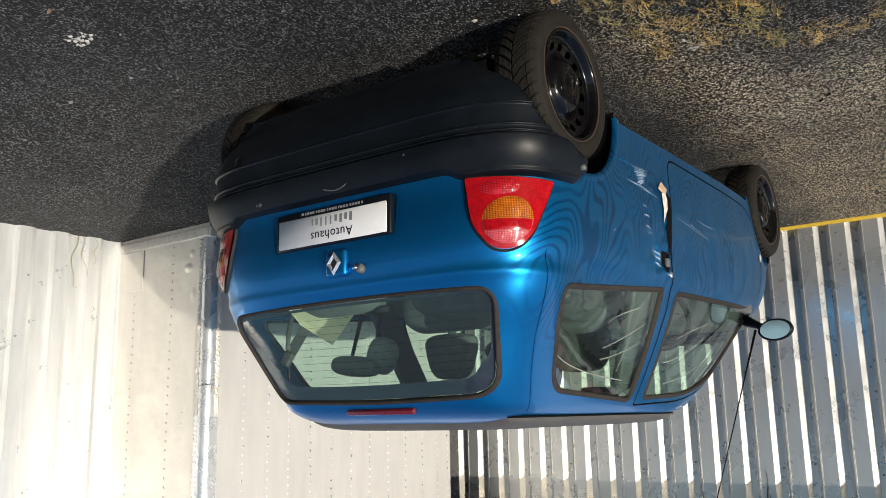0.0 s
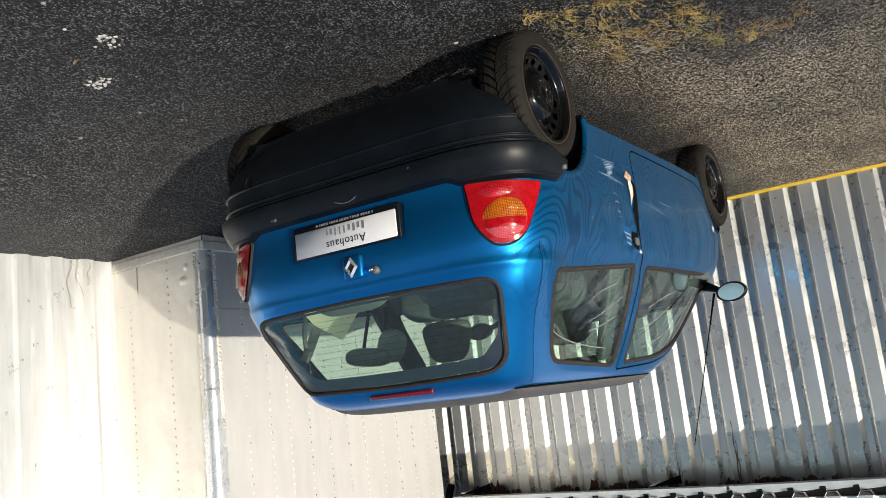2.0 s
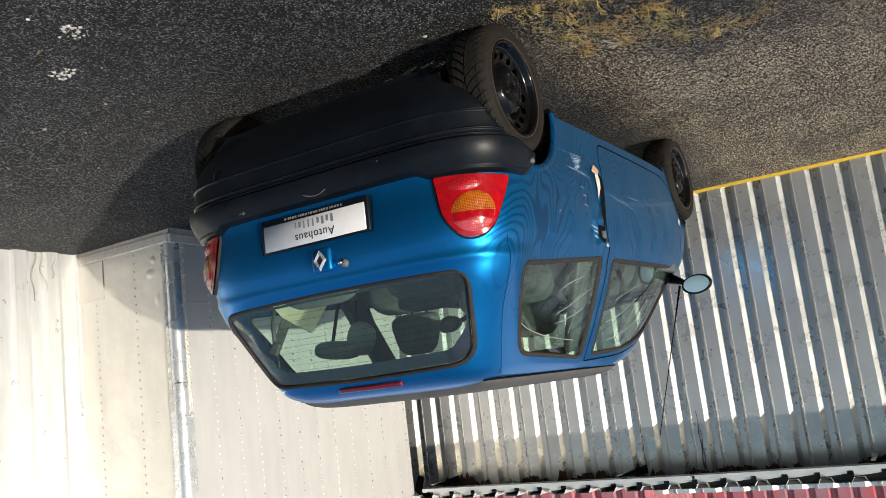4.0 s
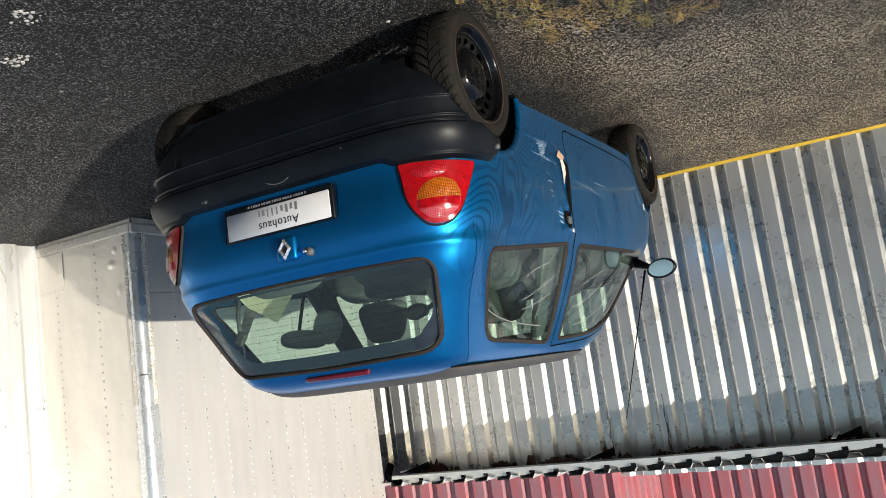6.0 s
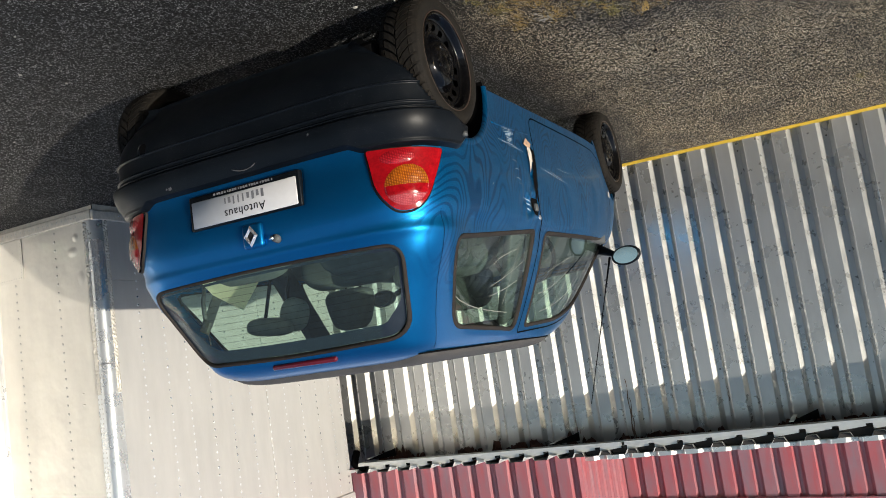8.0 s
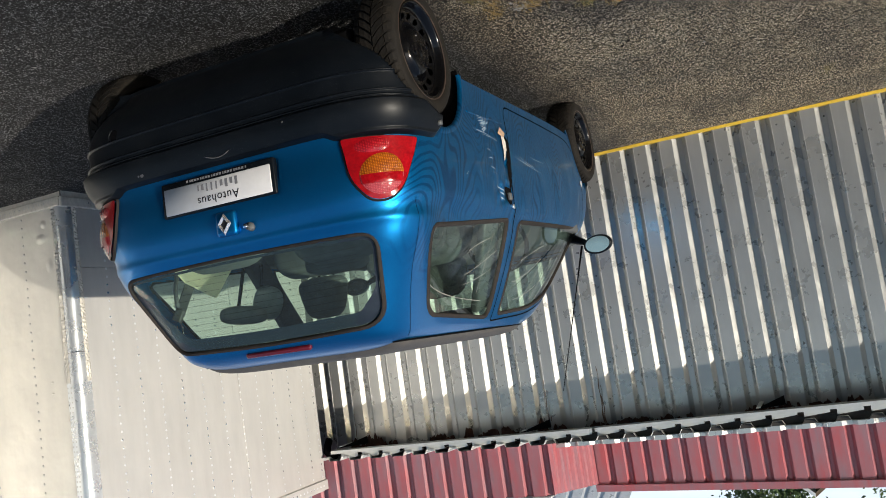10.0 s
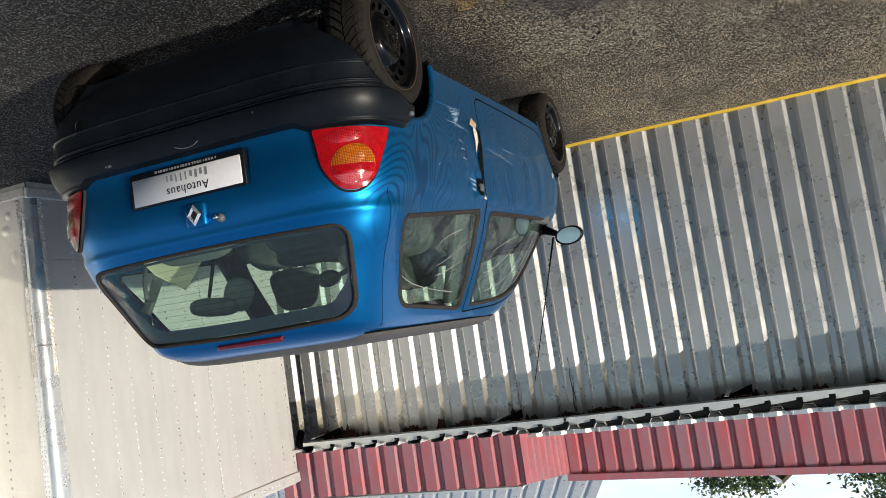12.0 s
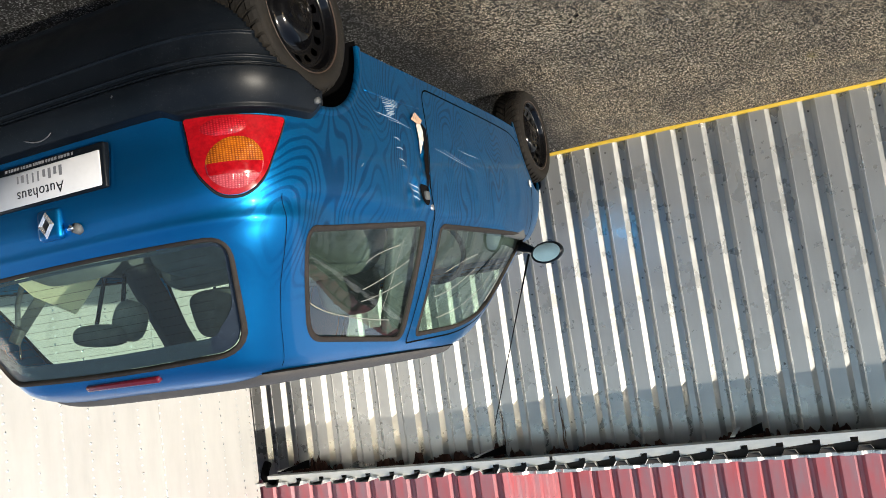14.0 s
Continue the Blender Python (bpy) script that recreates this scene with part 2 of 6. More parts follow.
def lens(name, dark, light, cell, rough=0.10):
    """Coloured lamp plastic moulded into rows and columns of small prisms that catch the light unevenly."""
    m, nt, b = nodes_of(name)
    rows, cols = nt.nodes.new("ShaderNodeTexWave"), nt.nodes.new("ShaderNodeTexWave")
    rows.bands_direction, cols.bands_direction = "Z", "DIAGONAL"
    for w, k, vec in ((rows, 1.0, coords(nt)), (cols, 1.0, coords(nt, (1.0, -1.0, 0.0)))):
        w.inputs["Scale"].default_value = cell * k
        w.inputs["Distortion"].default_value = 0.0
        nt.links.new(vec, w.inputs["Vector"])
    grid = mix(nt, 1.0, rows.outputs["Color"], cols.outputs["Color"], "MULTIPLY")
    big = tex_noise(nt, coords(nt), 38, 2.0)
    f = mix(nt, 0.55, grid, big)
    # glow inside the prisms is painted too, as dark and light colour
    nt.links.new(ramp(nt, f, [(0.20, dark), (0.62, light)]), b.inputs["Base Color"])
    b.inputs["Roughness"].default_value = rough
    b.inputs["Coat Weight"].default_value = 0.28
    b.inputs["Coat Roughness"].default_value = 0.03
    b.inputs["Specular IOR Level"].default_value = 0.4
    bump(nt, b, grid, 0.5, 0.002)
    return m


LENS_RED = surface("red lamp lens", (0.26, 0.0025, 0.006), 0.14, vary=0.35, scale=30, grain=120, relief=0.0, coat=0.25)
LENS_RED.node_tree.nodes["Principled BSDF"].inputs["Specular IOR Level"].default_value = 0.3
LENS_LIGHT = lens("bright red lens", (0.15, 0.002, 0.005), (0.42, 0.010, 0.018), 55)
LENS_ORANGE = lens("orange lens", (0.13, 0.024, 0.002), (0.46, 0.125, 0.008), 55)
LENS_CLEAR = lens("pale pink lens", (0.20, 0.012, 0.018), (0.48, 0.075, 0.085), 55)
LENS_DARK = surface("dark red lens", (0.10, 0.006, 0.014), 0.2, vary=0.25, coat=0.2)
SIGNAL = surface("clear signal lens", (0.75, 0.74, 0.70), 0.2, vary=0.1, coat=0.5)
GLASS = glass("car glass", (0.74, 0.88, 0.79), 0.0, 0.02, 3.6, 0.06)
GLASS_REAR = glass("dusty rear glass", (0.74, 0.88, 0.82), 0.0, 0.055, 5.0, 0.03)
MIRROR = surface("mirror glass", (0.44, 0.48, 0.43), 0.03, metal=1.0, vary=0.02)
FRIT = surface("dark glass border", (0.006, 0.012, 0.022), 0.5, vary=0.3, scale=60, coat=0.0, dirt=(0.03, 0.045, 0.07), dirt_amount=0.35)


def speckle(m, size, colour, amount):
    """Small pale dust spots over a finished surface."""
    nt = m.node_tree
    b = nt.nodes["Principled BSDF"]
    old = b.inputs["Base Color"].links[0].from_socket
    spots = ramp(nt, tex_noise(nt, coords(nt), size, 2.0, 0.5), [(0.64, (0, 0, 0)), (0.70, (amount,) * 3)])
    nt.links.new(mix(nt, spots, old, colour), b.inputs["Base Color"])


speckle(FRIT, 330, (0.20, 0.25, 0.29), 0.7)
speckle(PAINT, 420, (0.10, 0.16, 0.22), 0.2)
speckle(PLASTIC, 260, (0.05, 0.055, 0.06), 0.5)
speckle(TYRE, 300, (0.06, 0.05, 0.04), 0.5)
FABRIC = surface("dark seat fabric", (0.095, 0.105, 0.105), 0.9, vary=0.3, scale=18, grain=260, relief=0.001)
FABRIC_GREY = surface("grey headrest fabric", (0.34, 0.36, 0.35), 0.9, vary=0.25, scale=18, grain=260, relief=0.001)
FABRIC_DARK = surface("dark trim", (0.02, 0.023, 0.028), 0.8, vary=0.3, scale=18)
CABIN = surface("grey cabin plastic", (0.075, 0.08, 0.082), 0.6, vary=0.2, scale=10, grain=160, relief=0.0006)
CANVAS = surface("grey canvas roof", (0.060, 0.055, 0.052), 0.9, vary=0.25, scale=8, grain=300, relief=0.001, dirt=(0.12, 0.108, 0.092), dirt_amount=0.35)
CARD = translucent(surface("cream card", (0.80, 0.76, 0.60), 0.7, vary=0.12, scale=9), (0.98, 0.94, 0.78), 0.8)
SCUFF = surface("pale scuff", (0.09, 0.09, 0.095), 0.7, vary=0.3, scale=60)
SCREW = surface("dull screw", (0.07, 0.07, 0.065), 0.6, vary=0.3, scale=60)
BARE = surface("bare dented metal", (0.52, 0.50, 0.46), 0.45, vary=0.2, scale=30, dirt=(0.30, 0.11, 0.03), dirt_amount=0.8)
RUSTY = surface("rusty torn edge", (0.36, 0.24, 0.16), 0.7, vary=0.4, scale=60, dirt=(0.5, 0.42, 0.36), dirt_amount=0.6)
# colour of the reflected lines painted on the side glass
REFLECTION = surface("painted reflection", (0.17, 0.178, 0.155), 0.6, vary=0.4, scale=40)
SCRATCH = surface("pale scratch", (0.20, 0.29, 0.38), 0.6, vary=0.3, scale=60)
SHEET = sheet_metal("grey coated sheet", (0.51, 0.514, 0.505), (0.44, 0.445, 0.438), 0.30, 0.68, (3.0, 3.0, 0.35), 0.002, (0.66, 0.66, 0.63))
SHEET_WHITE = sheet_metal("pale aluminium sheet", (0.70, 0.705, 0.70), (0.50, 0.51, 0.515), 0.33, 0.5, (3.0, 3.0, 0.25), 0.012)
ALU_SIDE = sheet_metal("dull aluminium panel", (0.545, 0.53, 0.51), (0.455, 0.445, 0.43), 0.40, 0.32, (2.0, 2.0, 0.4), 0.006)
ALU_CREAM = sheet_metal("cream coated panel", (0.70, 0.67, 0.61), (0.60, 0.575, 0.53), 0.40, 0.55, (1.5, 1.5, 0.5), 0.02)
ALU_DIRTY = sheet_metal("grimy aluminium", (0.66, 0.62, 0.55), (0.44, 0.41, 0.36), 0.5, 0.3, (9, 9, 6), 0.01, (0.12, 0.11, 0.10))
ALU_POST = sheet_metal("bright aluminium post", (0.78, 0.79, 0.80), (0.60, 0.62, 0.63), 0.28, 0.75, (3, 3, 0.5), 0.004)
GALV = sheet_metal("galvanised steel", (0.60, 0.61, 0.60), (0.42, 0.43, 0.42), 0.45, 0.4, (1, 1, 1), 0.0)
RED = sheet_metal("faded red sheet", (0.40, 0.075, 0.085), (0.21, 0.155, 0.185), 0.40, 0.08, (3.0, 3.0, 0.5), 0.0, (0.26, 0.16, 0.18))
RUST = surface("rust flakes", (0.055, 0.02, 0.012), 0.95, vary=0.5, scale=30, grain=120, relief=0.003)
RUST_THIN = surface("thin rust stain", (0.13, 0.085, 0.06), 0.9, vary=0.4, scale=30)
YELLOW = surface("yellow sill strip", (0.86, 0.56, 0.055), 0.5, vary=0.15, scale=8, dirt=(0.42, 0.28, 0.06), dirt_amount=0.4)
# shade as a near-black colour, for hidden cores, eave underside and rib gaps
SHADE = surface("near-black shade fill", (0.03, 0.027, 0.025), 0.9, vary=0.3)
WEED = surface("dry yellow weed", (0.40, 0.265, 0.085), 0.8, vary=0.4, scale=20)
WEED_GREEN = surface("olive weed", (0.30, 0.25, 0.075), 0.8, vary=0.4, scale=20)
CHIP = surface("white stone chips", (0.42, 0.40, 0.37), 0.8, vary=0.2, scale=40)
LEAF_BROWN = surface("brown dead leaf", (0.20, 0.13, 0.08), 0.8, vary=0.3, scale=40)
LEAF = surface("green leaves", (0.05, 0.085, 0.025), 0.6, vary=0.4, scale=2)
BARK = surface("bark", (0.12, 0.09, 0.06), 0.9, vary=0.3, scale=10)
CONCRETE = surface("grey plaster", (0.46, 0.45, 0.41), 0.85, vary=0.15, scale=2, grain=40, relief=0.002)
WIRE = surface("pale wire", (0.45, 0.42, 0.33), 0.5, vary=0.2)


# ---- building helpers ----
ORIGIN = {}


def thing(name, loc, label, category, group="", kind=""):
    e = new(name)
    e.location = loc
    ORIGIN[e.name] = np.array(loc, float)
    return tagged(e, label, category, group, kind)


def make(name, V, F, mat, smooth=True):
    me = bpy.data.meshes.new(name)
    me.from_pydata([tuple(map(float, p)) for p in V], [], [tuple(map(int, f)) for f in F])
    me.materials.append(mat)
    me.polygons.foreach_set("use_smooth", [smooth] * len(me.polygons))
    me.update()
    return me


def part(name, VF, mat, parent, label="", smooth=True):
    """One mesh in world coordinates, hung under its thing or part."""
    o = ORIGIN[parent.name]
    ob = new(name, make(name, np.asarray(VF[0], float) - o, VF[1], mat, smooth))
    ob.parent = parent
    ORIGIN[ob.name] = o
    return tagged(ob, label)


def solo(name, VF, mat, label, category, group="", kind="", smooth=True, base=None):
    """A thing of one mesh, with its origin at its base."""
    V = np.asarray(VF[0], float)
    o = np.array(base if base is not None else [V[:, 0].mean(), V[:, 1].mean(), V[:, 2].min()], float)
    ob = new(name, make(name, V - o, VF[1], mat, smooth))
    ob.location = o
    ORIGIN[ob.name] = o
    return tagged(ob, label, category, group, kind)


def join(*vfs):
    V, F, n = [], [], 0
    for v, f in vfs:
        V.extend(list(p) for p in v)
        F.extend([i + n for i in q] for q in f)
        n += len(v)
    return np.array(V, float), F


def bm_out(bm):
    bm.verts.ensure_lookup_table()
    V = np.array([v.co[:] for v in bm.verts])
    F = [[v.index for v in f.verts] for f in bm.faces]
    bm.free()
    return V, F


def box(lo, hi, bevel=0.0, seg=1):
    bm = bmesh.new()
    bmesh.ops.create_cube(bm, size=1)
    lo, hi = np.array(lo, float), np.array(hi, float)
    for v in bm.verts:
        v.co = Vector((lo + hi) / 2 + np.array(v.co) * (hi - lo))
    if bevel:
        bmesh.ops.bevel(bm, geom=list(bm.edges), offset=bevel, segments=seg, profile=0.5, affect="EDGES")
    bm.verts.index_update()
    return bm_out(bm)


def moved(VF, m):
    return np.array([(m @ Vector(p))[:] for p in VF[0]]), VF[1]


def tube(pts, r, n=8):
    pts = [Vector(p) for p in pts]
    V, F = [], []
    for i, p in enumerate(pts):
        d = (pts[min(i + 1, len(pts) - 1)] - pts[max(i - 1, 0)]).normalized()
        a = d.orthogonal().normalized() if i == 0 else (a - d * a.dot(d)).normalized()
        b = d.cross(a)
        rr = r[i] if isinstance(r, (list, tuple)) else r
        V += [(p + rr * (math.cos(k * math.tau / n) * a + math.sin(k * math.tau / n) * b))[:] for k in range(n)]
    for i in range(len(pts) - 1):
        F += [[i * n + k, i * n + (k + 1) % n, (i + 1) * n + (k + 1) % n, (i + 1) * n + k] for k in range(n)]
    F += [list(range(n))[::-1], list(range((len(pts) - 1) * n, len(pts) * n))]
    return np.array(V), F


def revolve_x(prof, cx, cy, cz, n=64, keep=None):
    """Profile of (radius, x) turned about an axle that runs along x."""
    V = [(cx + px, cy + r * math.cos(a), cz + r * math.sin(a)) for r, px in prof for a in np.arange(n) * math.tau / n]
    F = []
    for i in range(len(prof) - 1):
        for k in range(n):
            if keep is None or keep(i, k):
                F.append([i * n + k, i * n + (k + 1) % n, (i + 1) * n + (k + 1) % n, (i + 1) * n + k])
    return np.array(V), F


def grid_faces(nu, nv, keep=None):
    return [[j * nu + i, j * nu + i + 1, (j + 1) * nu + i + 1, (j + 1) * nu + i] for j in range(nv - 1) for i in range(nu - 1) if keep is None or keep(i, j)]


def rounded(points, radii, n=7):
    """A closed outline through corner points, each corner rounded by its radius."""
    out, m = [], len(points)
    for i in range(m):
        p, a, b = np.array(points[i], float), np.array(points[i - 1], float), np.array(points[(i + 1) % m], float)
        r = radii[i] if isinstance(radii, (list, tuple)) else radii
        da, db = (a - p) / np.linalg.norm(a - p), (b - p) / np.linalg.norm(b - p)
        r = min(r, 0.48 * np.linalg.norm(a - p), 0.48 * np.linalg.norm(b - p))
        s, e = p + da * r, p + db * r
        for t in np.linspace(0, 1, n):
            out.append((1 - t) ** 2 * s + 2 * t * (1 - t) * p + t * t * e)
    return np.array(out)


def dense(outline, step):
    pts, out = np.vstack([outline, outline[:1]]), []
    for a, b in zip(pts[:-1], pts[1:]):
        k = max(1, int(np.ceil(np.linalg.norm(b - a) / step)))
        out += [a + (b - a) * t / k for t in range(k)]
    return np.array(out)


def inside(poly, x, y):
    hit, n = False, len(poly)
    for i in range(n):
        (x1, y1), (x2, y2) = poly[i], poly[i - 1]
        if (y1 > y) != (y2 > y) and x < (x2 - x1) * (y - y1) / (y2 - y1) + x1:
            hit = not hit
    return hit


def offset_outline(o, d):
    """The outline moved outwards by d."""
    nxt, prv = np.roll(o, -1, 0), np.roll(o, 1, 0)
    t = nxt - prv
    nrm = np.stack([t[:, 1], -t[:, 0]], 1) / (np.linalg.norm(t, axis=1)[:, None] + 1e-9)
    area = 0.5 * np.sum(o[:, 0] * nxt[:, 1] - nxt[:, 0] * o[:, 1])
    return o + nrm * d * (1 if area > 0 else -1)


def smoothstep(a, b, x):
    t = np.clip((x - a) / (b - a), 0, 1)
    return t * t * (3 - 2 * t)


# ---- the large structure ----
def ground_z(x, y):
    return max(0.15 * float(smoothstep(3.1, 4.3, x)), 0.10 * float(smoothstep(4.9, 6.2, y)))


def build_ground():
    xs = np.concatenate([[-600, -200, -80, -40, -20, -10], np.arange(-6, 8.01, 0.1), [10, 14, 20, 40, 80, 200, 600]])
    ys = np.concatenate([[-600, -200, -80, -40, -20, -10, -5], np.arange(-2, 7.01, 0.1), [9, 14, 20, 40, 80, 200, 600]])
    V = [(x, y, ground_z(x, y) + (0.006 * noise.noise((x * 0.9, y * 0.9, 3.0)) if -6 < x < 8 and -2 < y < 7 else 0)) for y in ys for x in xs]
    return solo("ground", (V, grid_faces(len(xs), len(ys))), ASPHALT, "dark grainy asphalt yard with paler tan patches", "ground", kind="structure", base=(0, 0, 0))


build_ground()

WALL_Y = 6.21
PITCH = 0.2068


def trapezoid(n, pitch, depth, crown, slope, rise=None):
    """A run of n ribs: (along, in) points of wide proud crowns and narrow sunk valleys, with sides of two widths."""
    rise = slope if rise is None else rise
    pts = []
    for k in range(n):
        s = k * pitch
        pts += [(s, 0), (s + crown, 0), (s + crown + slope, depth), (s + pitch - rise, depth)]
    return pts + [(n * pitch, 0)]


def extrude(prof, lo, hi):
    """prof of 3D points at the foot, raised from lo to hi along z."""
    n = len(prof)
    V = [(x, y, lo) for x, y in prof] + [(x, y, hi) for x, y in prof]
    return np.array(V), [[i, i + 1, n + i + 1, n + i] for i in range(n - 1)]


# corrugated shed wall, in sheets of five ribs
wall = thing("wall_north", (1.5, WALL_Y + 0.1, 0), "grey coated corrugated metal shed wall, weathered and scratched", "wall", kind="structure")
part("wall_core", box((-9, WALL_Y + 0.06, -0.1), (9, WALL_Y + 0.2, 2.35)), SHADE, wall, smooth=False)
X0 = 4.386 - PITCH * 60 + 0.012
prof = []
for k in range(5):
    s0 = k * PITCH
    prof += [(s0, 0), (s0 + 0.096, 0), (s0 + 0.0975, -0.003), (s0 + 0.101, -0.003), (s0 + 0.106, 0), (s0 + 0.132, 0.034), (s0 + PITCH - 0.034, 0.034)]
prof.append((5 * PITCH, 0))
first = None
for k in range(16):
    x0 = X0 + k * 5 * PITCH
    if first is None:
        first = part("sheet", extrude([(x0 + a, WALL_Y + d + 0.0015 * (1)) for a, d in prof], 0.10, 2.42), SHEET, wall, smooth=False)
        base_x = x0
    else:
        ob = new("sheet", first.data)
        ob.parent = wall
        ob.location = (x0 - base_x, 0.0015 * (k % 2), 0)
        ORIGIN[ob.name] = ORIGIN[wall.name]
sill = solo("sill_strip", box((-9, WALL_Y - 0.022, 0.06), (4.3, WALL_Y + 0.03, 0.118), 0.006), YELLOW, "yellow painted metal strip along the foot of the shed wall", "trim", kind="structure")
# screws in the valleys
sc = []
for k in range(10, 78):
    for z in (0.16, 1.02, 1.72):
        if (k * 7 + int(z * 10)) % 3 != 1:
            sx = X0 + k * PITCH + 0.150
            sc.append(box((sx - 0.006, WALL_Y + 0.031, z + 0.03 * ((k * 5) % 4) - 0.006), (sx + 0.006, WALL_Y + 0.040, z + 0.03 * ((k * 5) % 4) + 0.006), 0.002))
tagged(part("screws", join(*sc), SCREW, wall, "small dull sheet screws"), kind="stuff")

# eave: soffit, roof sheet whose trapezoid ends show, gutter angle on brackets
EAVE_Y = 5.80
roof = thing("shed_roof", (1.5, 6.5, 2.3), "flat shed roof of galvanised trapezoid sheets over the eave", "roof", kind="structure")


def roof_run():
    pr = trapezoid(62, PITCH, 0.034, 0.105, 0.02)
    out = []
    for a, d in pr:
        out.append((-8.6 + a, d))
    n = len(out)
    V = [(x, EAVE_Y - 0.02, 2.322 - d) for x, d in out] + [(x, 9.0, 2.42 - d) for x, d in out]
    return np.array(V), [[i, i + 1, n + i + 1, n + i] for i in range(n - 1)]


# bent closing tabs at the ends of the roof ribs, one to a rib
tab = None
for k in range(36):
    tx = 3.804 - 0.2077 * (k - 1)
    if tab is None:
        P = [(0, 0.0, -0.022), (0, 0, 0.030), (-0.166, 0, 0.012), (-0.163, 0.0, -0.030)]
        V = [(tx + x, EAVE_Y + 0.012 + y, 2.288 + z) for x, y, z in P] + [(tx + x, EAVE_Y + 0.016 + y, 2.288 + z) for x, y, z in P]
        V += [(tx - 0.002, EAVE_Y + 0.10, 2.318), (tx - 0.164, EAVE_Y + 0.10, 2.297)]
        tab = part("eave_tab", (np.array(V), [[0, 1, 2, 3], [4, 7, 6, 5], [0, 4, 5, 1], [2, 6, 7, 3], [3, 7, 4, 0], [1, 8, 9, 2]]), GALV, roof, "small bent galvanised closing tab", smooth=False)
    else:
        ob = new("eave_tab", tab.data)
        ob.parent = roof
        ob.location = (-0.2077 * k, 0.004 * math.sin(k * 2.3), -0.0022 * k + 0.003 * math.sin(k * 1.7))
        ORIGIN[ob.name] = ORIGIN[roof.name]
# added strip: hides sunlit rib sides, its near-black stands for shaded gaps
part("rib_gap_shade", box((-8.6, EAVE_Y + 0.03, 2.272), (2.2, EAVE_Y + 0.045, 2.326)), SHADE, roof, "added near-black strip for the shade in the rib gaps", smooth=False)
part("roof_sheet", roof_run(), GALV, roof, smooth=False)
# the shade under the eave is put into this board's colour
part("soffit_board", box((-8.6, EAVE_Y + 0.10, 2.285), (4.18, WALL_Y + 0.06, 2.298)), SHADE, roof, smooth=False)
gutter = thing("gutter", (1.5, EAVE_Y, 2.25), "pale galvanised steel gutter angle along the eave", "gutter", kind="structure")
for xa, za, xb, zb in ((4.11, 2.238, 1.74, 2.232), (1.76, 2.231, -8.0, 2.12)):
    prof2 = [(0.0, 0.0), (0.0, 0.028), (0.004, 0.028), (0.004, 0.005), (0.09, 0.005), (0.09, 0.0)]
    n = len(prof2)
    V = [(xa, EAVE_Y + y, za + z) for y, z in prof2] + [(xb, EAVE_Y + y, zb + z) for y, z in prof2]
    F = [[i, (i + 1) % n, n + (i + 1) % n, n + i] for i in range(n)] + [list(range(n))[::-1], list(range(n, 2 * n))]
    part("gutter_angle", (np.array(V), F), GALV, gutter, smooth=False)
for bx in (4.02, 2.32, 0.56, -1.2):
    zz = 2.235 if bx > 1.7 else 2.231 - 0.0114 * (1.76 - bx)
    part("gutter_bracket", join(box((bx - 0.015, EAVE_Y + 0.03, zz - 0.028), (bx + 0.015, WALL_Y - 0.02, zz - 0.022), 0.001)), GALV, gutter, smooth=False)
    V = [(bx + 0.03, EAVE_Y + 0.05, zz - 0.01), (bx - 0.17, EAVE_Y + 0.2, zz - 0.01), (bx - 0.17, EAVE_Y + 0.2, zz - 0.075), (bx + 0.03, EAVE_Y + 0.06, zz - 0.012), (bx - 0.17, EAVE_Y + 0.215, zz - 0.01), (bx - 0.17, EAVE_Y + 0.215, zz - 0.075)]
    part("gusset", (np.array(V), [[0, 1, 2], [3, 5, 4], [0, 2, 5, 3], [1, 0, 3, 4], [2, 1, 4, 5]]), DARK, gutter, smooth=False)

# red trapezoid parapet in two setbacks, joined by a return that faces the sun
para = thing("parapet", (2.0, 6.6, 2.3), "faded red trapezoid sheet parapet above the shed eave", "parapet", kind="structure")


def parapet_run(xa, xb, y, lo, hi_a, hi_b, pitch):
    n = max(1, round(abs(xb - xa) / pitch))
    pitch = abs(xb - xa) / n
    pr = trapezoid(n, pitch, 0.036, pitch * 0.56, 0.020, 0.026)
    sg = 1 if xb > xa else -1
    P = [(xa + sg * a, y + d) for a, d in pr]
    m = len(P)
    V = [(x, yy, lo) for x, yy in P] + [(x, yy, hi_a + (hi_b - hi_a) * (x - xa) / (xb - xa)) for x, yy in P]
    return np.array(V), [[i, i + 1, m + i + 1, m + i] for i in range(m - 1)]


part("red_cladding", parapet_run(4.5, 2.2, 6.0, 2.3, 2.75, 2.76, 0.172), RED, para, smooth=False)
part("red_cladding", parapet_run(2.2, -7.5, 7.3, 2.3, 2.97, 3.32, 0.171), RED, para, smooth=False)
rt = trapezoid(8, 0.165, 0.02, 0.11, 0.01)
rv = [(2.2 + d, 6.0 + a, 2.3) for a, d in rt] + [(2.2 + d, 6.0 + a, 2.75 + 0.2 * a / 1.3) for a, d in rt]
part("red_return", (np.array(rv), [[i, i + 1, len(rt) + i + 1, len(rt) + i] for i in range(len(rt) - 1)]), RED, para, smooth=False)
part("flashing", (np.array([(2.23, 7.27, 2.955), (2.23, 7.40, 2.955), (2.23, 7.40, 3.015), (2.23, 7.27, 3.015), (-7.5, 7.27, 3.295), (-7.5, 7.40, 3.295), (-7.5, 7.40, 3.355), (-7.5, 7.27, 3.355)]), [[0, 3, 2, 1], [4, 5, 6, 7], [0, 4, 7, 3], [3, 7, 6, 2], [2, 6, 5, 1], [1, 5, 4, 0]]), RED, para, smooth=False)
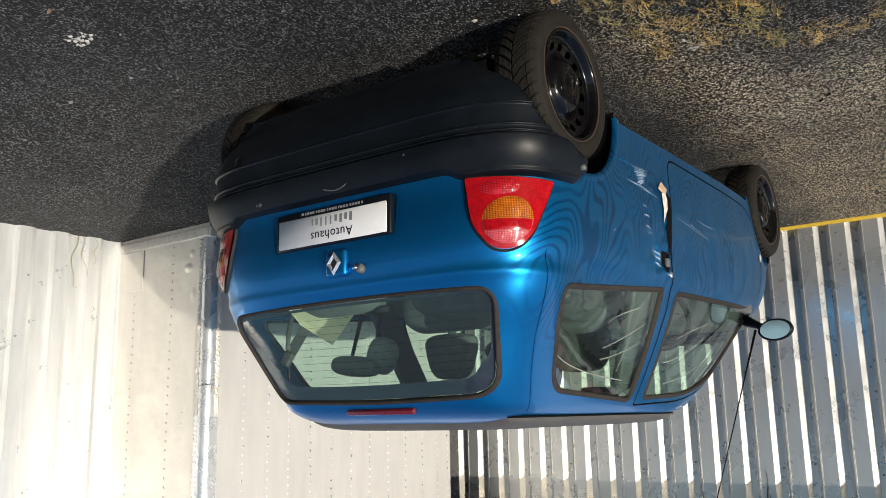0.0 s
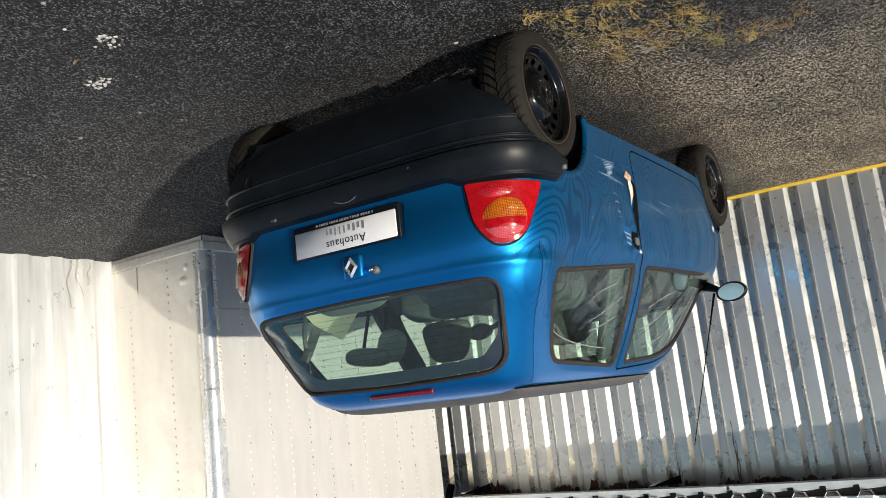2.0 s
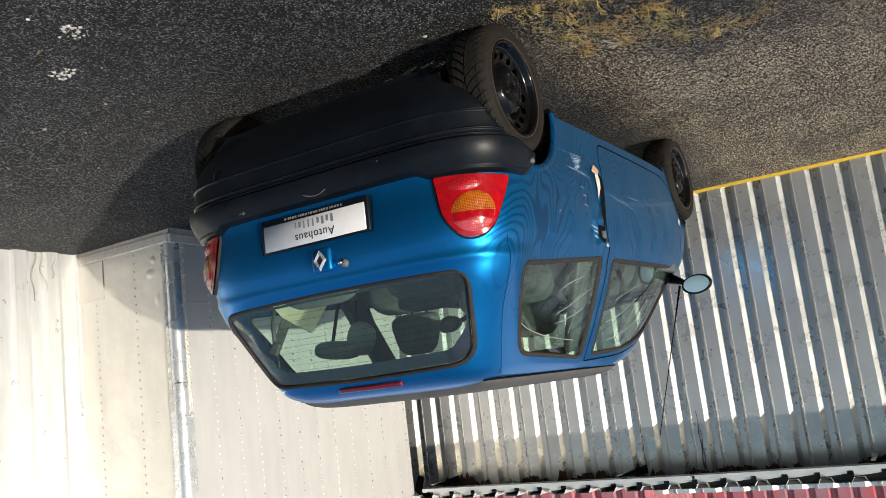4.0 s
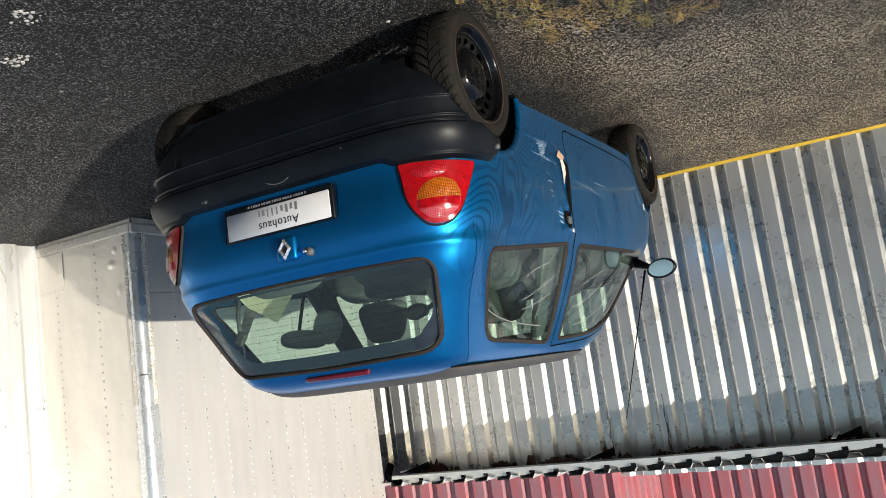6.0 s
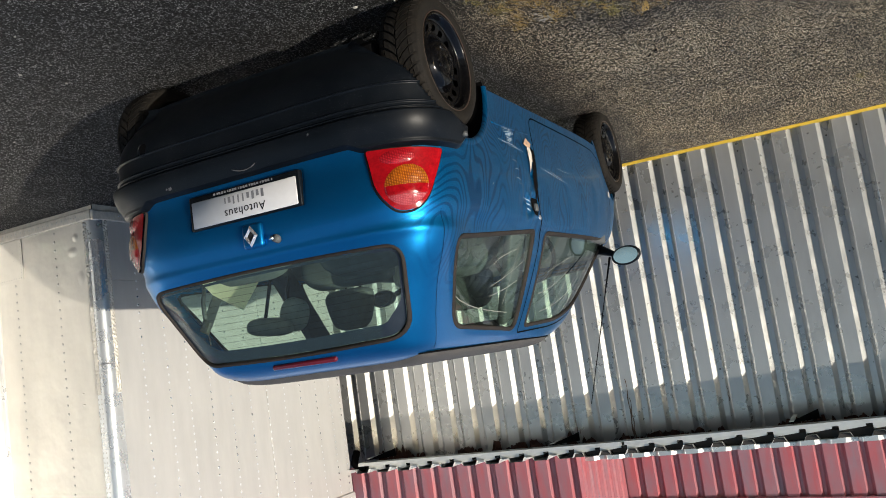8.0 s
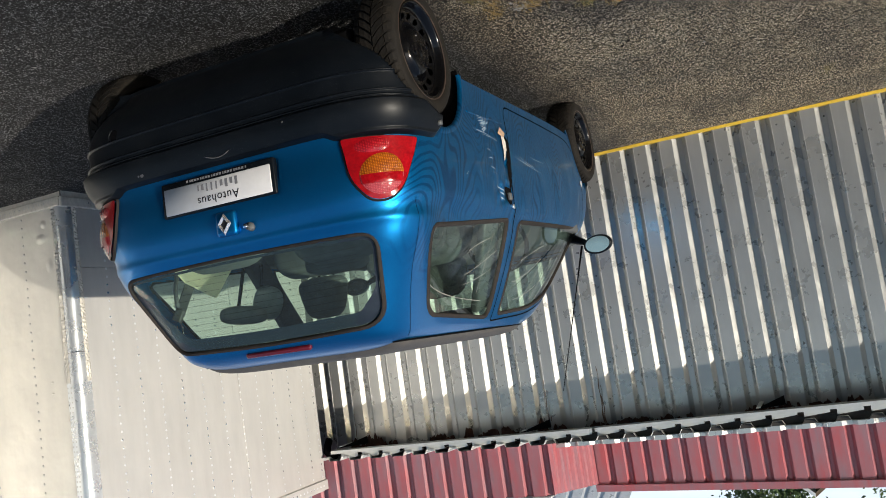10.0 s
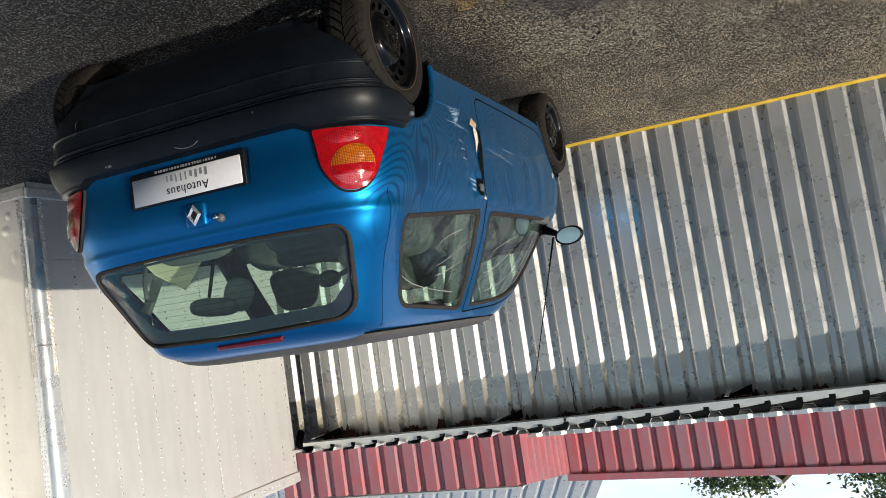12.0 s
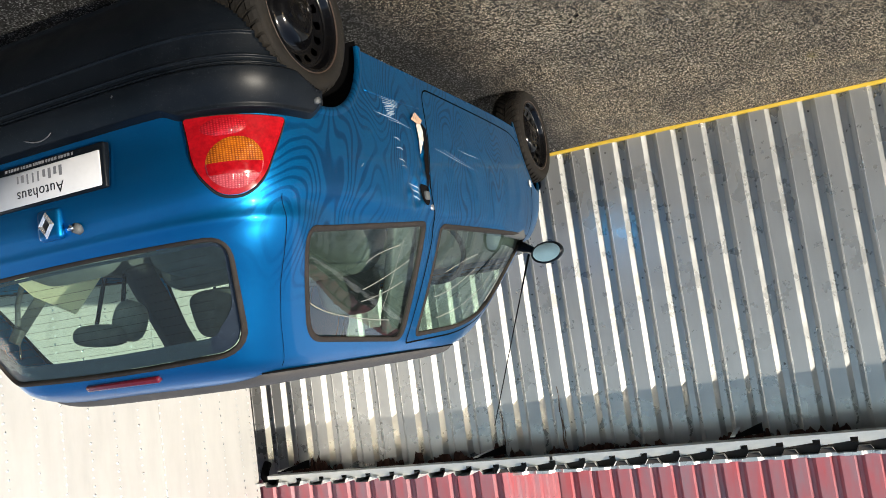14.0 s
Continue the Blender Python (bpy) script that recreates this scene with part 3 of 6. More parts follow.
part("coping", box((2.23, 6.0, 2.762), (4.5, 6.12, 2.78), 0.004), GALV, para, "grey metal coping strip", smooth=False)

# riveted box body: cream end, dull side, bright rounded corner post
SIDE_X, END_Y, BOX_Z0, BOX_Z1, BOX_Y1 = 4.2, 3.3, 0.2, 2.56, 5.80
boxbody = thing("truck_box_body", (5.3, 4.5, 0.1), "old riveted aluminium truck box body set on the ground", "container")
R = 0.055
side_cuts = [END_Y + R + 0.042, 3.99, 4.80, 5.43, BOX_Y1]
for a, b in zip(side_cuts[:-1], side_cuts[1:]):
    x0 = SIDE_X + 0.004 * (side_cuts.index(a) % 2)
    part("kick_panel", box((x0 + 0.003, a, BOX_Z0 + 0.04), (SIDE_X + 0.03, b - 0.0015, 0.634), 0.002), ALU_SIDE, boxbody, smooth=False)
    part("side_panel", box((x0, a, 0.636), (SIDE_X + 0.03, b - 0.0015, BOX_Z1 - 0.08), 0.002), ALU_SIDE, boxbody, smooth=False)
part("end_panel", box((SIDE_X + R + 0.036, END_Y + 0.004, BOX_Z0 + 0.03), (6.6, END_Y + 0.03, BOX_Z1 - 0.08), 0.002), ALU_CREAM, boxbody, "cream coated end panel, dented", smooth=False)
for dx, dz, rx, rz in ((4.36, 0.60, 0.035, 0.05), (4.42, 0.42, 0.05, 0.035), (4.385, 0.33, 0.03, 0.03), (4.43, 1.40, 0.016, 0.008), (4.43, 1.33, 0.014, 0.007)):
    V = [(dx + rx * f * math.cos(t), END_Y + 0.0035 - 0.005 * (1 - f * f) ** 2 * min(1.0, rx / 0.03), dz + rz * f * math.sin(t)) for f in (1.0, 0.8, 0.6, 0.4, 0.2) for t in np.arange(16) * math.tau / 16]
    part("panel_dent", (np.array(V), [[k * 16 + i, (k + 1) * 16 + i, (k + 1) * 16 + (i + 1) % 16, k * 16 + (i + 1) % 16] for k in range(4) for i in range(16)] + [[64 + i for i in range(16)][::-1]]), ALU_CREAM, boxbody, "pressed dent")
part("core", box((SIDE_X + 0.035, END_Y + 0.035, BOX_Z0), (6.6, BOX_Y1 - 0.01, BOX_Z1 - 0.01)), SHADE, boxbody, smooth=False)
part("patch_panel", box((4.90, END_Y - 0.002, BOX_Z0 + 0.045), (5.5, END_Y + 0.003, 0.515), 0.001), ALU_CREAM, boxbody, "riveted repair patch", smooth=False)
part("end_frame", box((SIDE_X + 0.005, BOX_Y1 - 0.05, BOX_Z0), (SIDE_X + 0.2, BOX_Y1 + 0.02, BOX_Z1), 0.008, 2), ALU_SIDE, boxbody, smooth=False)


def corner_post():
    pts = [(SIDE_X + R + 0.046, END_Y), (SIDE_X + R, END_Y)]
    pts += [(SIDE_X + R - R * math.sin(a), END_Y + R - R * math.cos(a)) for a in np.linspace(0.1, math.pi / 2 - 0.1, 12)]
    pts += [(SIDE_X, END_Y + R), (SIDE_X, END_Y + R + 0.044)]
    n = len(pts)
    V, F = [], []
    zs = np.concatenate([np.linspace(BOX_Z0, 0.52, 8), np.linspace(0.53, 0.59, 13), np.linspace(0.61, BOX_Z1, 16)])
    for z in zs:
        for x, y in pts:
            V.append((x - 0.004, y - 0.004, z))
    return np.array(V), grid_faces(n, len(zs))


part("corner_post", corner_post(), ALU_POST, boxbody, "bright rounded aluminium corner post, dented")
# shade in a dent's crease, laid on the smooth post as a near-black tube
part("dent_crease", tube([(SIDE_X + 0.012, END_Y + 0.045, 0.566), (SIDE_X + 0.024, END_Y + 0.022, 0.560), (SIDE_X + 0.045, END_Y + 0.008, 0.563), (SIDE_X + 0.07, END_Y, 0.566)], [0.002, 0.006, 0.005, 0.001], 6), DARK, boxbody)
part("post_joint", box((SIDE_X - 0.006, END_Y - 0.006, 1.165), (SIDE_X + 0.06, END_Y + 0.10, 1.169)), GREY_INK, boxbody, smooth=False)
for nm, lo, hi in (("base_rail", (SIDE_X - 0.008, END_Y - 0.008, BOX_Z0 - 0.018), (SIDE_X + 0.02, BOX_Y1, BOX_Z0 + 0.048)), ("base_rail", (SIDE_X + 0.021, END_Y - 0.008, BOX_Z0 - 0.026), (6.6, END_Y + 0.02, BOX_Z0 + 0.040)), ("top_rail", (SIDE_X - 0.014, END_Y, BOX_Z1 - 0.085), (SIDE_X + 0.04, BOX_Y1 + 0.02, BOX_Z1)), ("top_rail", (SIDE_X + 0.041, END_Y - 0.012, BOX_Z1 - 0.085), (6.6, END_Y + 0.04, BOX_Z1))):
    part(nm, box(lo, hi, 0.008, 2), ALU_DIRTY if nm == "base_rail" else ALU_SIDE, boxbody, smooth=False)
part("roof_skin", box((SIDE_X + 0.02, END_Y + 0.02, BOX_Z1 - 0.005), (6.6, BOX_Y1, BOX_Z1 + 0.012)), ALU_SIDE, boxbody, smooth=False)
def skirt(horizontal):
    """The bent and dirty lowest strip of the box, down to the ground."""
    V, n = [], 60
    for z in np.linspace(0.03, BOX_Z0 - 0.01, 5):
        for k in range(n):
            f = k / (n - 1)
            d = 0.006 * noise.noise((f * 14 + 3 * horizontal, z * 9, 1.0)) + 0.004
            V.append((SIDE_X + 0.02 + 1.0 * f, END_Y + d, z) if horizontal else (SIDE_X + d, END_Y + 2.45 * f, z))
    return np.array(V), grid_faces(n, 5)


for way in (True, False):
    part("skirt", skirt(way), ALU_DIRTY, boxbody, "bent grimy lowest strip")
part("skid", box((SIDE_X + 0.1, END_Y + 0.12, 0.02), (6.6, BOX_Y1 - 0.1, BOX_Z0)), SHADE, boxbody, smooth=False)


def rough_strip(where):
    """A corroded rivet strip beside the corner post."""
    V, n, m = [], 5, 260
    for k in range(m):
        z = BOX_Z0 + 0.05 + (1.30 - BOX_Z0) * k / (m - 1)
        for i in range(n):
            u = 0.034 * i / (n - 1)
            d = -0.003 - (0.0 if i in (0, n - 1) else 0.011 * max(0.0, noise.noise((u * 90, z * 75, 4.0 + where)) + 0.25)) * (1.25 - 0.5 * z)
            V.append((SIDE_X + R + 0.010 + u, END_Y - 0.003 + d, z) if where == 0 else (SIDE_X - 0.003 + d, END_Y + R + 0.008 + u, z))
    return np.array(V), grid_faces(n, m)


for where in (0, 1):
    part("corroded_strip", rough_strip(where), ALU_DIRTY, boxbody, "corroded rivet strip", smooth=False)


def rivet_dome(p, n, r=0.0095):
    p, n = Vector(p), Vector(n)
    a = n.orthogonal().normalized()
    b = n.cross(a)
    V = [(p + r * (math.cos(k * math.tau / 6) * a + math.sin(k * math.tau / 6) * b))[:] for k in range(6)] + [(p + n * r * 0.7)[:]]
    return V, [[k, (k + 1) % 6, 6] for k in range(6)]


rv = []
for y in [END_Y + R + 0.012, END_Y + R + 0.034, 3.60, 3.805, 3.985, 4.19, 4.395, 4.60, 4.80, 5.01, 5.22, 5.43, 5.63, 5.77]:
    step, size = (0.03, 0.006) if y < 3.49 else (0.053, 0.0095)
    for z in np.arange(BOX_Z0 + 0.07, BOX_Z1 - 0.1, step):
        rv.append(rivet_dome((SIDE_X - (0.004 if y < 3.49 else -0.0005), y + random.uniform(-0.003, 0.003), z), (-1, 0, 0), size))
for y in np.arange(3.5, 5.8, 0.05):
    rv.append(rivet_dome((SIDE_X - 0.014, y, BOX_Z1 - 0.04), (-1, 0, 0)))
    rv.append(rivet_dome((SIDE_X - 0.009, y, BOX_Z0 + 0.012), (-1, 0, 0), 0.007))
tagged(part("side_rivets", join(*rv), ALU_POST, boxbody), kind="stuff")
rv = []
for x in [SIDE_X + R + 0.010, SIDE_X + R + 0.034, 4.58, 4.99, 5.4]:
    for z in np.arange(BOX_Z0 + 0.07, BOX_Z1 - 0.1, 0.03 if x < 4.4 else 0.056):
        rv.append(rivet_dome((x + random.uniform(-0.003, 0.003), END_Y - (0.004 if x < 4.4 else -0.003), z), (0, -1, 0), 0.006 if x < 4.4 else 0.0095))
for x in np.arange(4.35, 5.3, 0.045):
    rv.append(rivet_dome((x, END_Y - 0.009, BOX_Z0 + 0.006), (0, -1, 0), 0.007))
for k in range(12):
    rv.append(rivet_dome((4.915, END_Y - 0.002, 0.27 + 0.02 * k), (0, -1, 0), 0.004))
    rv.append(rivet_dome((4.92 + 0.025 * k, END_Y - 0.002, 0.505), (0, -1, 0), 0.004))
tagged(part("end_rivets", join(*rv), ALU_SIDE, boxbody), kind="stuff")

# pale ribbed sheet wall that meets the end of the box body
WX = 5.2
wall2 = thing("wall_east", (WX, 1.5, 0), "pale ribbed aluminium sheet wall in full sun", "wall", kind="structure")
part("wall_core", box((WX + 0.04, 1.41, -0.1), (WX + 0.2, END_Y - 0.02, 2.4)), SHADE, wall2, smooth=False)
for k in range(2):
    ys = END_Y - 0.012 - k * 0.94
    pr = [(WX, ys)]
    for j in range(4):
        g = ys - 0.128 - j * 0.235
        pr += [(WX, g + 0.024), (WX - 0.032, g - 0.020), (WX - 0.032, g - 0.100), (WX, g - 0.116)]
    pr[-1] = (WX, ys - 0.94)
    pr.insert(-1, (WX, ys - 0.935))
    part("sheet", extrude([(x - 0.0015 * (k % 2), y) for x, y in pr], 0.06, 2.4), SHEET_WHITE, wall2, smooth=False)
# added behind the camera: its shaded face darkens reflections in the tailgate
wall3 = thing("unseen_wall_south", (4.0, -8.0, 0), "unseen plain grey plastered wall, added for dark reflections", "wall", kind="structure")
part("plaster", box((-16, -8.2, -0.1), (24, -8.0, 3.3), 0.01), CONCRETE, wall3, smooth=False)
part("wall_cap", box((-16.05, -8.26, 3.3), (24.05, -7.94, 3.36), 0.008), CONCRETE, wall3, smooth=False)
part("corner_flashing", box((WX - 0.03, END_Y - 0.012, 0.05), (WX + 0.02, END_Y + 0.006, 2.4), 0.002), SHEET_WHITE, wall2, smooth=False)


# ---- the small blue car ----
CX = 2.01
AXLES = (2.479, 4.828)
HUB_Z, TYRE_R = 0.268, 0.268
car = thing("car", (CX, 3.7, 0), "small blue three-door hatchback with a dented side, parked on the asphalt", "car")
# height, half width, rear-most and front-most place of the shell
PROFILE = np.array([
    (0.20, 0.765, 2.17, 5.38), (0.30, 0.780, 2.135, 5.44), (0.42, 0.787, 2.125, 5.47), (0.55, 0.795, 2.115, 5.47), (0.66, 0.793, 2.122, 5.42),
    (0.76, 0.785, 2.112, 5.32), (0.84, 0.770, 2.114, 5.18), (0.90, 0.738, 2.128, 5.04), (0.97, 0.712, 2.155, 4.93), (1.08, 0.668, 2.20, 4.78),
    (1.20, 0.615, 2.255, 4.62), (1.30, 0.567, 2.305, 4.45), (1.355, 0.535, 2.345, 4.30), (1.388, 0.49, 2.42, 4.14), (1.405, 0.42, 2.52, 3.98),
    (1.415, 0.30, 2.66, 3.80), (1.42, 0.02, 2.95, 3.5)])


def key_at(s):
    """Smooth values of the key rows at the place s along them."""
    i = int(min(max(math.floor(s), 0), len(PROFILE) - 2))
    t = s - i
    p0, p1, p2, p3 = PROFILE[max(i - 1, 0)], PROFILE[i], PROFILE[i + 1], PROFILE[min(i + 2, len(PROFILE) - 1)]
    key = 0.5 * (2 * p1 + (p2 - p0) * t + (2 * p0 - 5 * p1 + 4 * p2 - p3) * t * t + (3 * p1 - p0 - 3 * p2 + p3) * t ** 3)
    # a pressed ledge across the tailgate, under the window
    key[2] -= 0.006 * math.exp(-((key[0] - 0.935) / 0.018) ** 2)
    return key


S_FINE = np.linspace(0, len(PROFILE) - 1, 1601)
K_FINE = np.array([key_at(s) for s in S_FINE])
Z_FINE = np.maximum.accumulate(K_FINE[:, 0])


def key_z(z):
    return [np.interp(z, Z_FINE, K_FINE[:, c]) for c in (1, 2, 3)]


N_FRONT, L_REAR, Y_FRONT = 3.6, 0.78, 3.4
N_REF = 5.0


def n_rear(z):
    """How square the rear corners are at a height."""
    return 5.6 + 1.7 * float(smoothstep(0.88, 1.06, z))


def haunch(y, z):
    """The shoulder over the rear wheels."""
    return 0.032 * math.exp(-((z - 0.945) / (0.075 if z < 0.945 else 0.12)) ** 2) * (1 - float(smoothstep(2.34, 2.60, y)))


def spans(yr, yf):
    ycr = min(yr + L_REAR, 0.5 * (yr + yf))
    return ycr, max(ycr, min(Y_FRONT, yf - 0.05))


def rear_point(theta, w, yr, yf, n=N_REF):
    ycr, _ = spans(yr, yf)
    return -w * math.sin(theta) ** (2 / n), ycr - (ycr - yr) * max(0.0, math.cos(theta)) ** (2 / n)


TH = np.concatenate([[0], np.geomspace(1e-9, 0.2, 900), np.linspace(0.2, math.pi / 2 - 0.2, 900)[1:], math.pi / 2 - np.geomspace(0.2, 1e-9, 900)[1:], [math.pi / 2]])
REF = np.array([rear_point(t, 0.785, 2.112, 5.3) for t in TH])
ARC = np.concatenate([[0], np.cumsum(np.linalg.norm(np.diff(REF, axis=0), axis=1))])
ARC_END = ARC[-1]


FT = TH
FREF = np.array([(0.75 * math.cos(t) ** (2 / N_FRONT) if t < math.pi / 2 else 0.0, 1.7 * math.sin(t) ** (2 / N_FRONT)) for t in FT])
FARC = np.concatenate([[0], np.cumsum(np.linalg.norm(np.diff(FREF, axis=0), axis=1))])


def shell_point(a, z, side=-1, out=0.0, s=None):
    """A point on the shell: a is the way round from the middle of the tail along the reference line. side -1 is the car's own left."""
    w, yr, yf = (key_z(z) if s is None else key_at(s)[1:])
    if s is not None:
        z = key_at(s)[0]
    w, yr, yf = w + out, yr - out, yf + out
    ycr, ycf = spans(yr, yf)
    if a <= ARC_END:
        x, y = rear_point(float(np.interp(a, ARC, TH)), w, yr, yf, n_rear(z))
    elif a <= ARC_END + 1:
        x, y = -w, ycr + (ycf - ycr) * (a - ARC_END)
    else:
        t = float(np.interp((a - ARC_END - 1) * FARC[-1], FARC, FT))
        x, y = -w * max(0.0, math.cos(t)) ** (2 / N_FRONT), ycf + (yf - ycf) * math.sin(t) ** (2 / N_FRONT)
    x *= 1 + haunch(y, z) / w
    return (CX + (x if side < 0 else -x), y, z)


def dent(y, z):
    """How far the left flank is crumpled in behind the door."""
    g = math.exp(-((y - 3.13) / 0.085) ** 2 - ((z - 0.775) / 0.06) ** 2)
    h = math.exp(-((y - 3.20) / 0.035) ** 2 - ((z - 0.62) / 0.12) ** 2)
    return (g + 0.6 * h) * (0.010 + 0.022 * noise.noise((y * 19, z * 24, 2.0))) if g + h > 0.01 and y < 3.24 else 0.0


def side_x(y, z):
    """Half width of the shell at a place along the car."""
    w, yr, yf = key_z(z)
    ycr, ycf = spans(yr, yf)
    n = n_rear(z)
    if y < ycr:
        return (w + haunch(y, z)) * max(0.0, 1 - min(1.0, (ycr - y) / (ycr - yr)) ** n) ** (1 / n)
    if y > ycf:
        return w * max(0.0, 1 - min(1.0, (y - ycf) / (yf - ycf)) ** N_FRONT) ** (1 / N_FRONT)
    return w + haunch(y, z)


def side_point(y, z, side=-1, out=0.0):
    return (CX + side * (side_x(y, z) + out - (dent(y, z) if side < 0 else 0.0)), y, z)


def rear_y(x, z):
    w, yr, yf = key_z(z)
    ycr, _ = spans(yr, yf)
    n = n_rear(z)
    return ycr - (ycr - yr) * max(0.0, 1 - min(1.0, abs(x) / (w + haunch(2.2, z))) ** n) ** (1 / n)


def tail_point(x, z, out=0.0):
    return (CX + x, rear_y(x, z) - out, z + out * 0.35 * (z > 0.9))


def front_point(x, z, out=0.0):
    w, yr, yf = key_z(z)
    ycr, ycf = spans(yr, yf)
    return (CX + x, ycf + (yf - ycf) * max(0.0, 1 - min(1.0, abs(x) / w) ** N_FRONT) ** (1 / N_FRONT) + out, z + out * 0.6)


QUARTER = rounded([(2.425, 0.965), (3.245, 0.893), (3.275, 1.325), (2.60, 1.29)], [0.06, 0.03, 0.05, 0.08])
DOOR_GLASS = rounded([(3.40, 0.893), (4.60, 0.862), (4.24, 1.215), (3.90, 1.295), (3.40, 1.315)], [0.03, 0.04, 0.35, 0.2, 0.03])
TAIL_GLASS = rounded([(-0.612, 0.985), (0.0, 0.972), (0.612, 0.985), (0.505, 1.31), (0.0, 1.325), (-0.505, 1.31)], [0.07, 0.5, 0.07, 0.09, 0.5, 0.09])
WINDSHIELD = rounded([(-0.54, 0.975), (0.54, 0.975), (0.40, 1.315), (-0.40, 1.315)], [0.06, 0.06, 0.08, 0.08])


def hole(p):
    x, y, z = p[0] - CX, p[1], p[2]
    if z < 0.5 and y < 2.35:
        return True
    if 0.95 < z < 1.36:
        if y < 2.5 and inside(TAIL_GLASS, x, z):
            return True
        if y > 4.0 and abs(x) < 0.6 and inside(WINDSHIELD, x, z) and abs(x) < side_x(min(y, 5.0), z) - 0.001 + 0.2 and y > 4.26 + 0.3 * (1.2 - z):
            return True
    if 0.84 < z < 1.36 and abs(x) > 0.3 and y > 2.4 and (inside(QUARTER, y, z) or inside(DOOR_GLASS, y, z)):
        return True
    return abs(x) > 0.5 and any((y - ya) ** 2 + (z - HUB_Z - 0.01) ** 2 < 0.318 ** 2 for ya in AXLES)


def build_shell():
    rows = np.concatenate([np.linspace(0, 3, 27), np.linspace(3, 12, 90)[1:], np.linspace(12, 16, 20)[1:]])
    cols = np.concatenate([np.linspace(0, ARC_END, 110), ARC_END + np.linspace(0, 1, 70)[1:], ARC_END + 1 + np.linspace(0, 1, 140)[1:]])
    left = [[shell_point(a, 0, -1, 0, s) for a in cols] for s in rows]
    ring = [r + [(2 * CX - x, y, z) for x, y, z in r[-2:0:-1]] for r in left]
    n, V = len(ring[0]), [p for r in ring for p in r]
    # the sill rises towards the rear wheel
    for i, (x, y, z) in enumerate(V):
        if x < CX and 2.9 < y < 3.4 and 0.4 < z < 0.95:
            V[i] = (x + dent(y, z), y, z)
        low = 0.315 - 0.022 * (y - 2.8)
        if 2.68 < y < 4.7 and z < low:
            V[i] = (CX + math.copysign(side_x(y, low), x - CX), y, low)
    F = []
    for j in range(len(rows) - 1):
        for i in range(n):
            q = [j * n + i, j * n + (i + 1) % n, (j + 1) * n + (i + 1) % n, (j + 1) * n + i]
            c = np.mean([V[k] for k in q], axis=0)
            if not hole(c) and max(V[k][2] for k in q) - min(V[k][2] for k in q) + abs(c[1] - 3.7) * (abs(c[1] - 3.7) > 0.98) > 1e-5:
                F.append(q[::-1])
    return np.array(V), F


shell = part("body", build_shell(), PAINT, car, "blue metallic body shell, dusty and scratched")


def pane(outline, place, out=-0.006, rings=6):
    c = outline.mean(0)
    o = dense(outline, 0.05)
    V, F, n = [], [], len(o)
    for k in range(rings):
        f = 1 - k / rings
        V += [place(*(c + (p - c) * f), out) for p in o]
    V.append(place(*c, out))
    for k in range(rings - 1):
        F += [[k * n + i, k * n + (i + 1) % n, (k + 1) * n + (i + 1) % n, (k + 1) * n + i] for i in range(n)]
    F += [[(rings - 1) * n + i, (rings - 1) * n + (i + 1) % n, rings * n] for i in range(n)]
    return np.array(V), F


def band(outline, place, d_in, d_out, h=0.004, base=-0.012):
    """A seal that follows an outline: a low rounded strip on the surface."""
    o = dense(outline, 0.03)
    lines = [(d_in, base), (d_in + 0.003, h), ((d_in + d_out) / 2, h * 1.4), (d_out - 0.003, h), (d_out, base * 0.3)]
    n, V, F = len(o), [], []
    for d, out in lines:
        V += [place(*p, out) for p in offset_outline(o, d)]
    for k in range(len(lines) - 1):
        F += [[k * n + i, k * n + (i + 1) % n, (k + 1) * n + (i + 1) % n, (k + 1) * n + i] for i in range(n)]
    return np.array(V), F


def strip(path, place, width, out, closed=False):
    """A thin line along a path of surface coordinates."""
    p = np.array(path, float)
    t = np.gradient(p, axis=0)
    nrm = np.stack([t[:, 1], -t[:, 0]], 1) / (np.linalg.norm(t, axis=1)[:, None] + 1e-9)
    a, b = p + nrm * width / 2, p - nrm * width / 2
    n = len(p)
    return np.array([place(*q, out) for q in a] + [place(*q, out) for q in b]), [[i, i + 1, n + i + 1, n + i] for i in range(n - 1)]


def along(points, step=0.02):
    out = []
    for a, b in zip(points[:-1], points[1:]):
        a, b = np.array(a, float), np.array(b, float)
        k = max(1, int(np.linalg.norm(b - a) / step))
        out += [a + (b - a) * i / k for i in range(k)]
    return np.array(out + [np.array(points[-1], float)])


for sd in (-1, 1):
    pl = lambda y, z, out, sd=sd: side_point(y, z, sd, out)
    q = part("quarter_window", pane(QUARTER, pl), GLASS, car, "green tinted side window")
    part("seal", band(QUARTER, pl, -0.009, 0.012), RUBBER, q, "worn brown-black rubber")
    d = part("door_window", pane(DOOR_GLASS, pl), GLASS, car, "green tinted door window")
    part("seal", band(DOOR_GLASS, pl, -0.009, 0.012), RUBBER, d, "worn brown-black rubber")
tg = part("rear_window", pane(TAIL_GLASS, tail_point), GLASS_REAR, car, "dusty tinted rear window")
part("seal", band(TAIL_GLASS, tail_point, -0.006, 0.010), RUBBER, tg, "worn brown-black rubber")
to = dense(TAIL_GLASS, 0.02)
td = -0.018 - 0.038 * smoothstep(1.16, 1.27, to[:, 1]) - 0.065 * smoothstep(0.35, 0.48, to[:, 0]) * smoothstep(1.0, 1.16, to[:, 1])
ti = offset_outline(to, 1.0) * 0 + to + (offset_outline(to, 1.0) - to) * td[:, None]
tn = len(to)
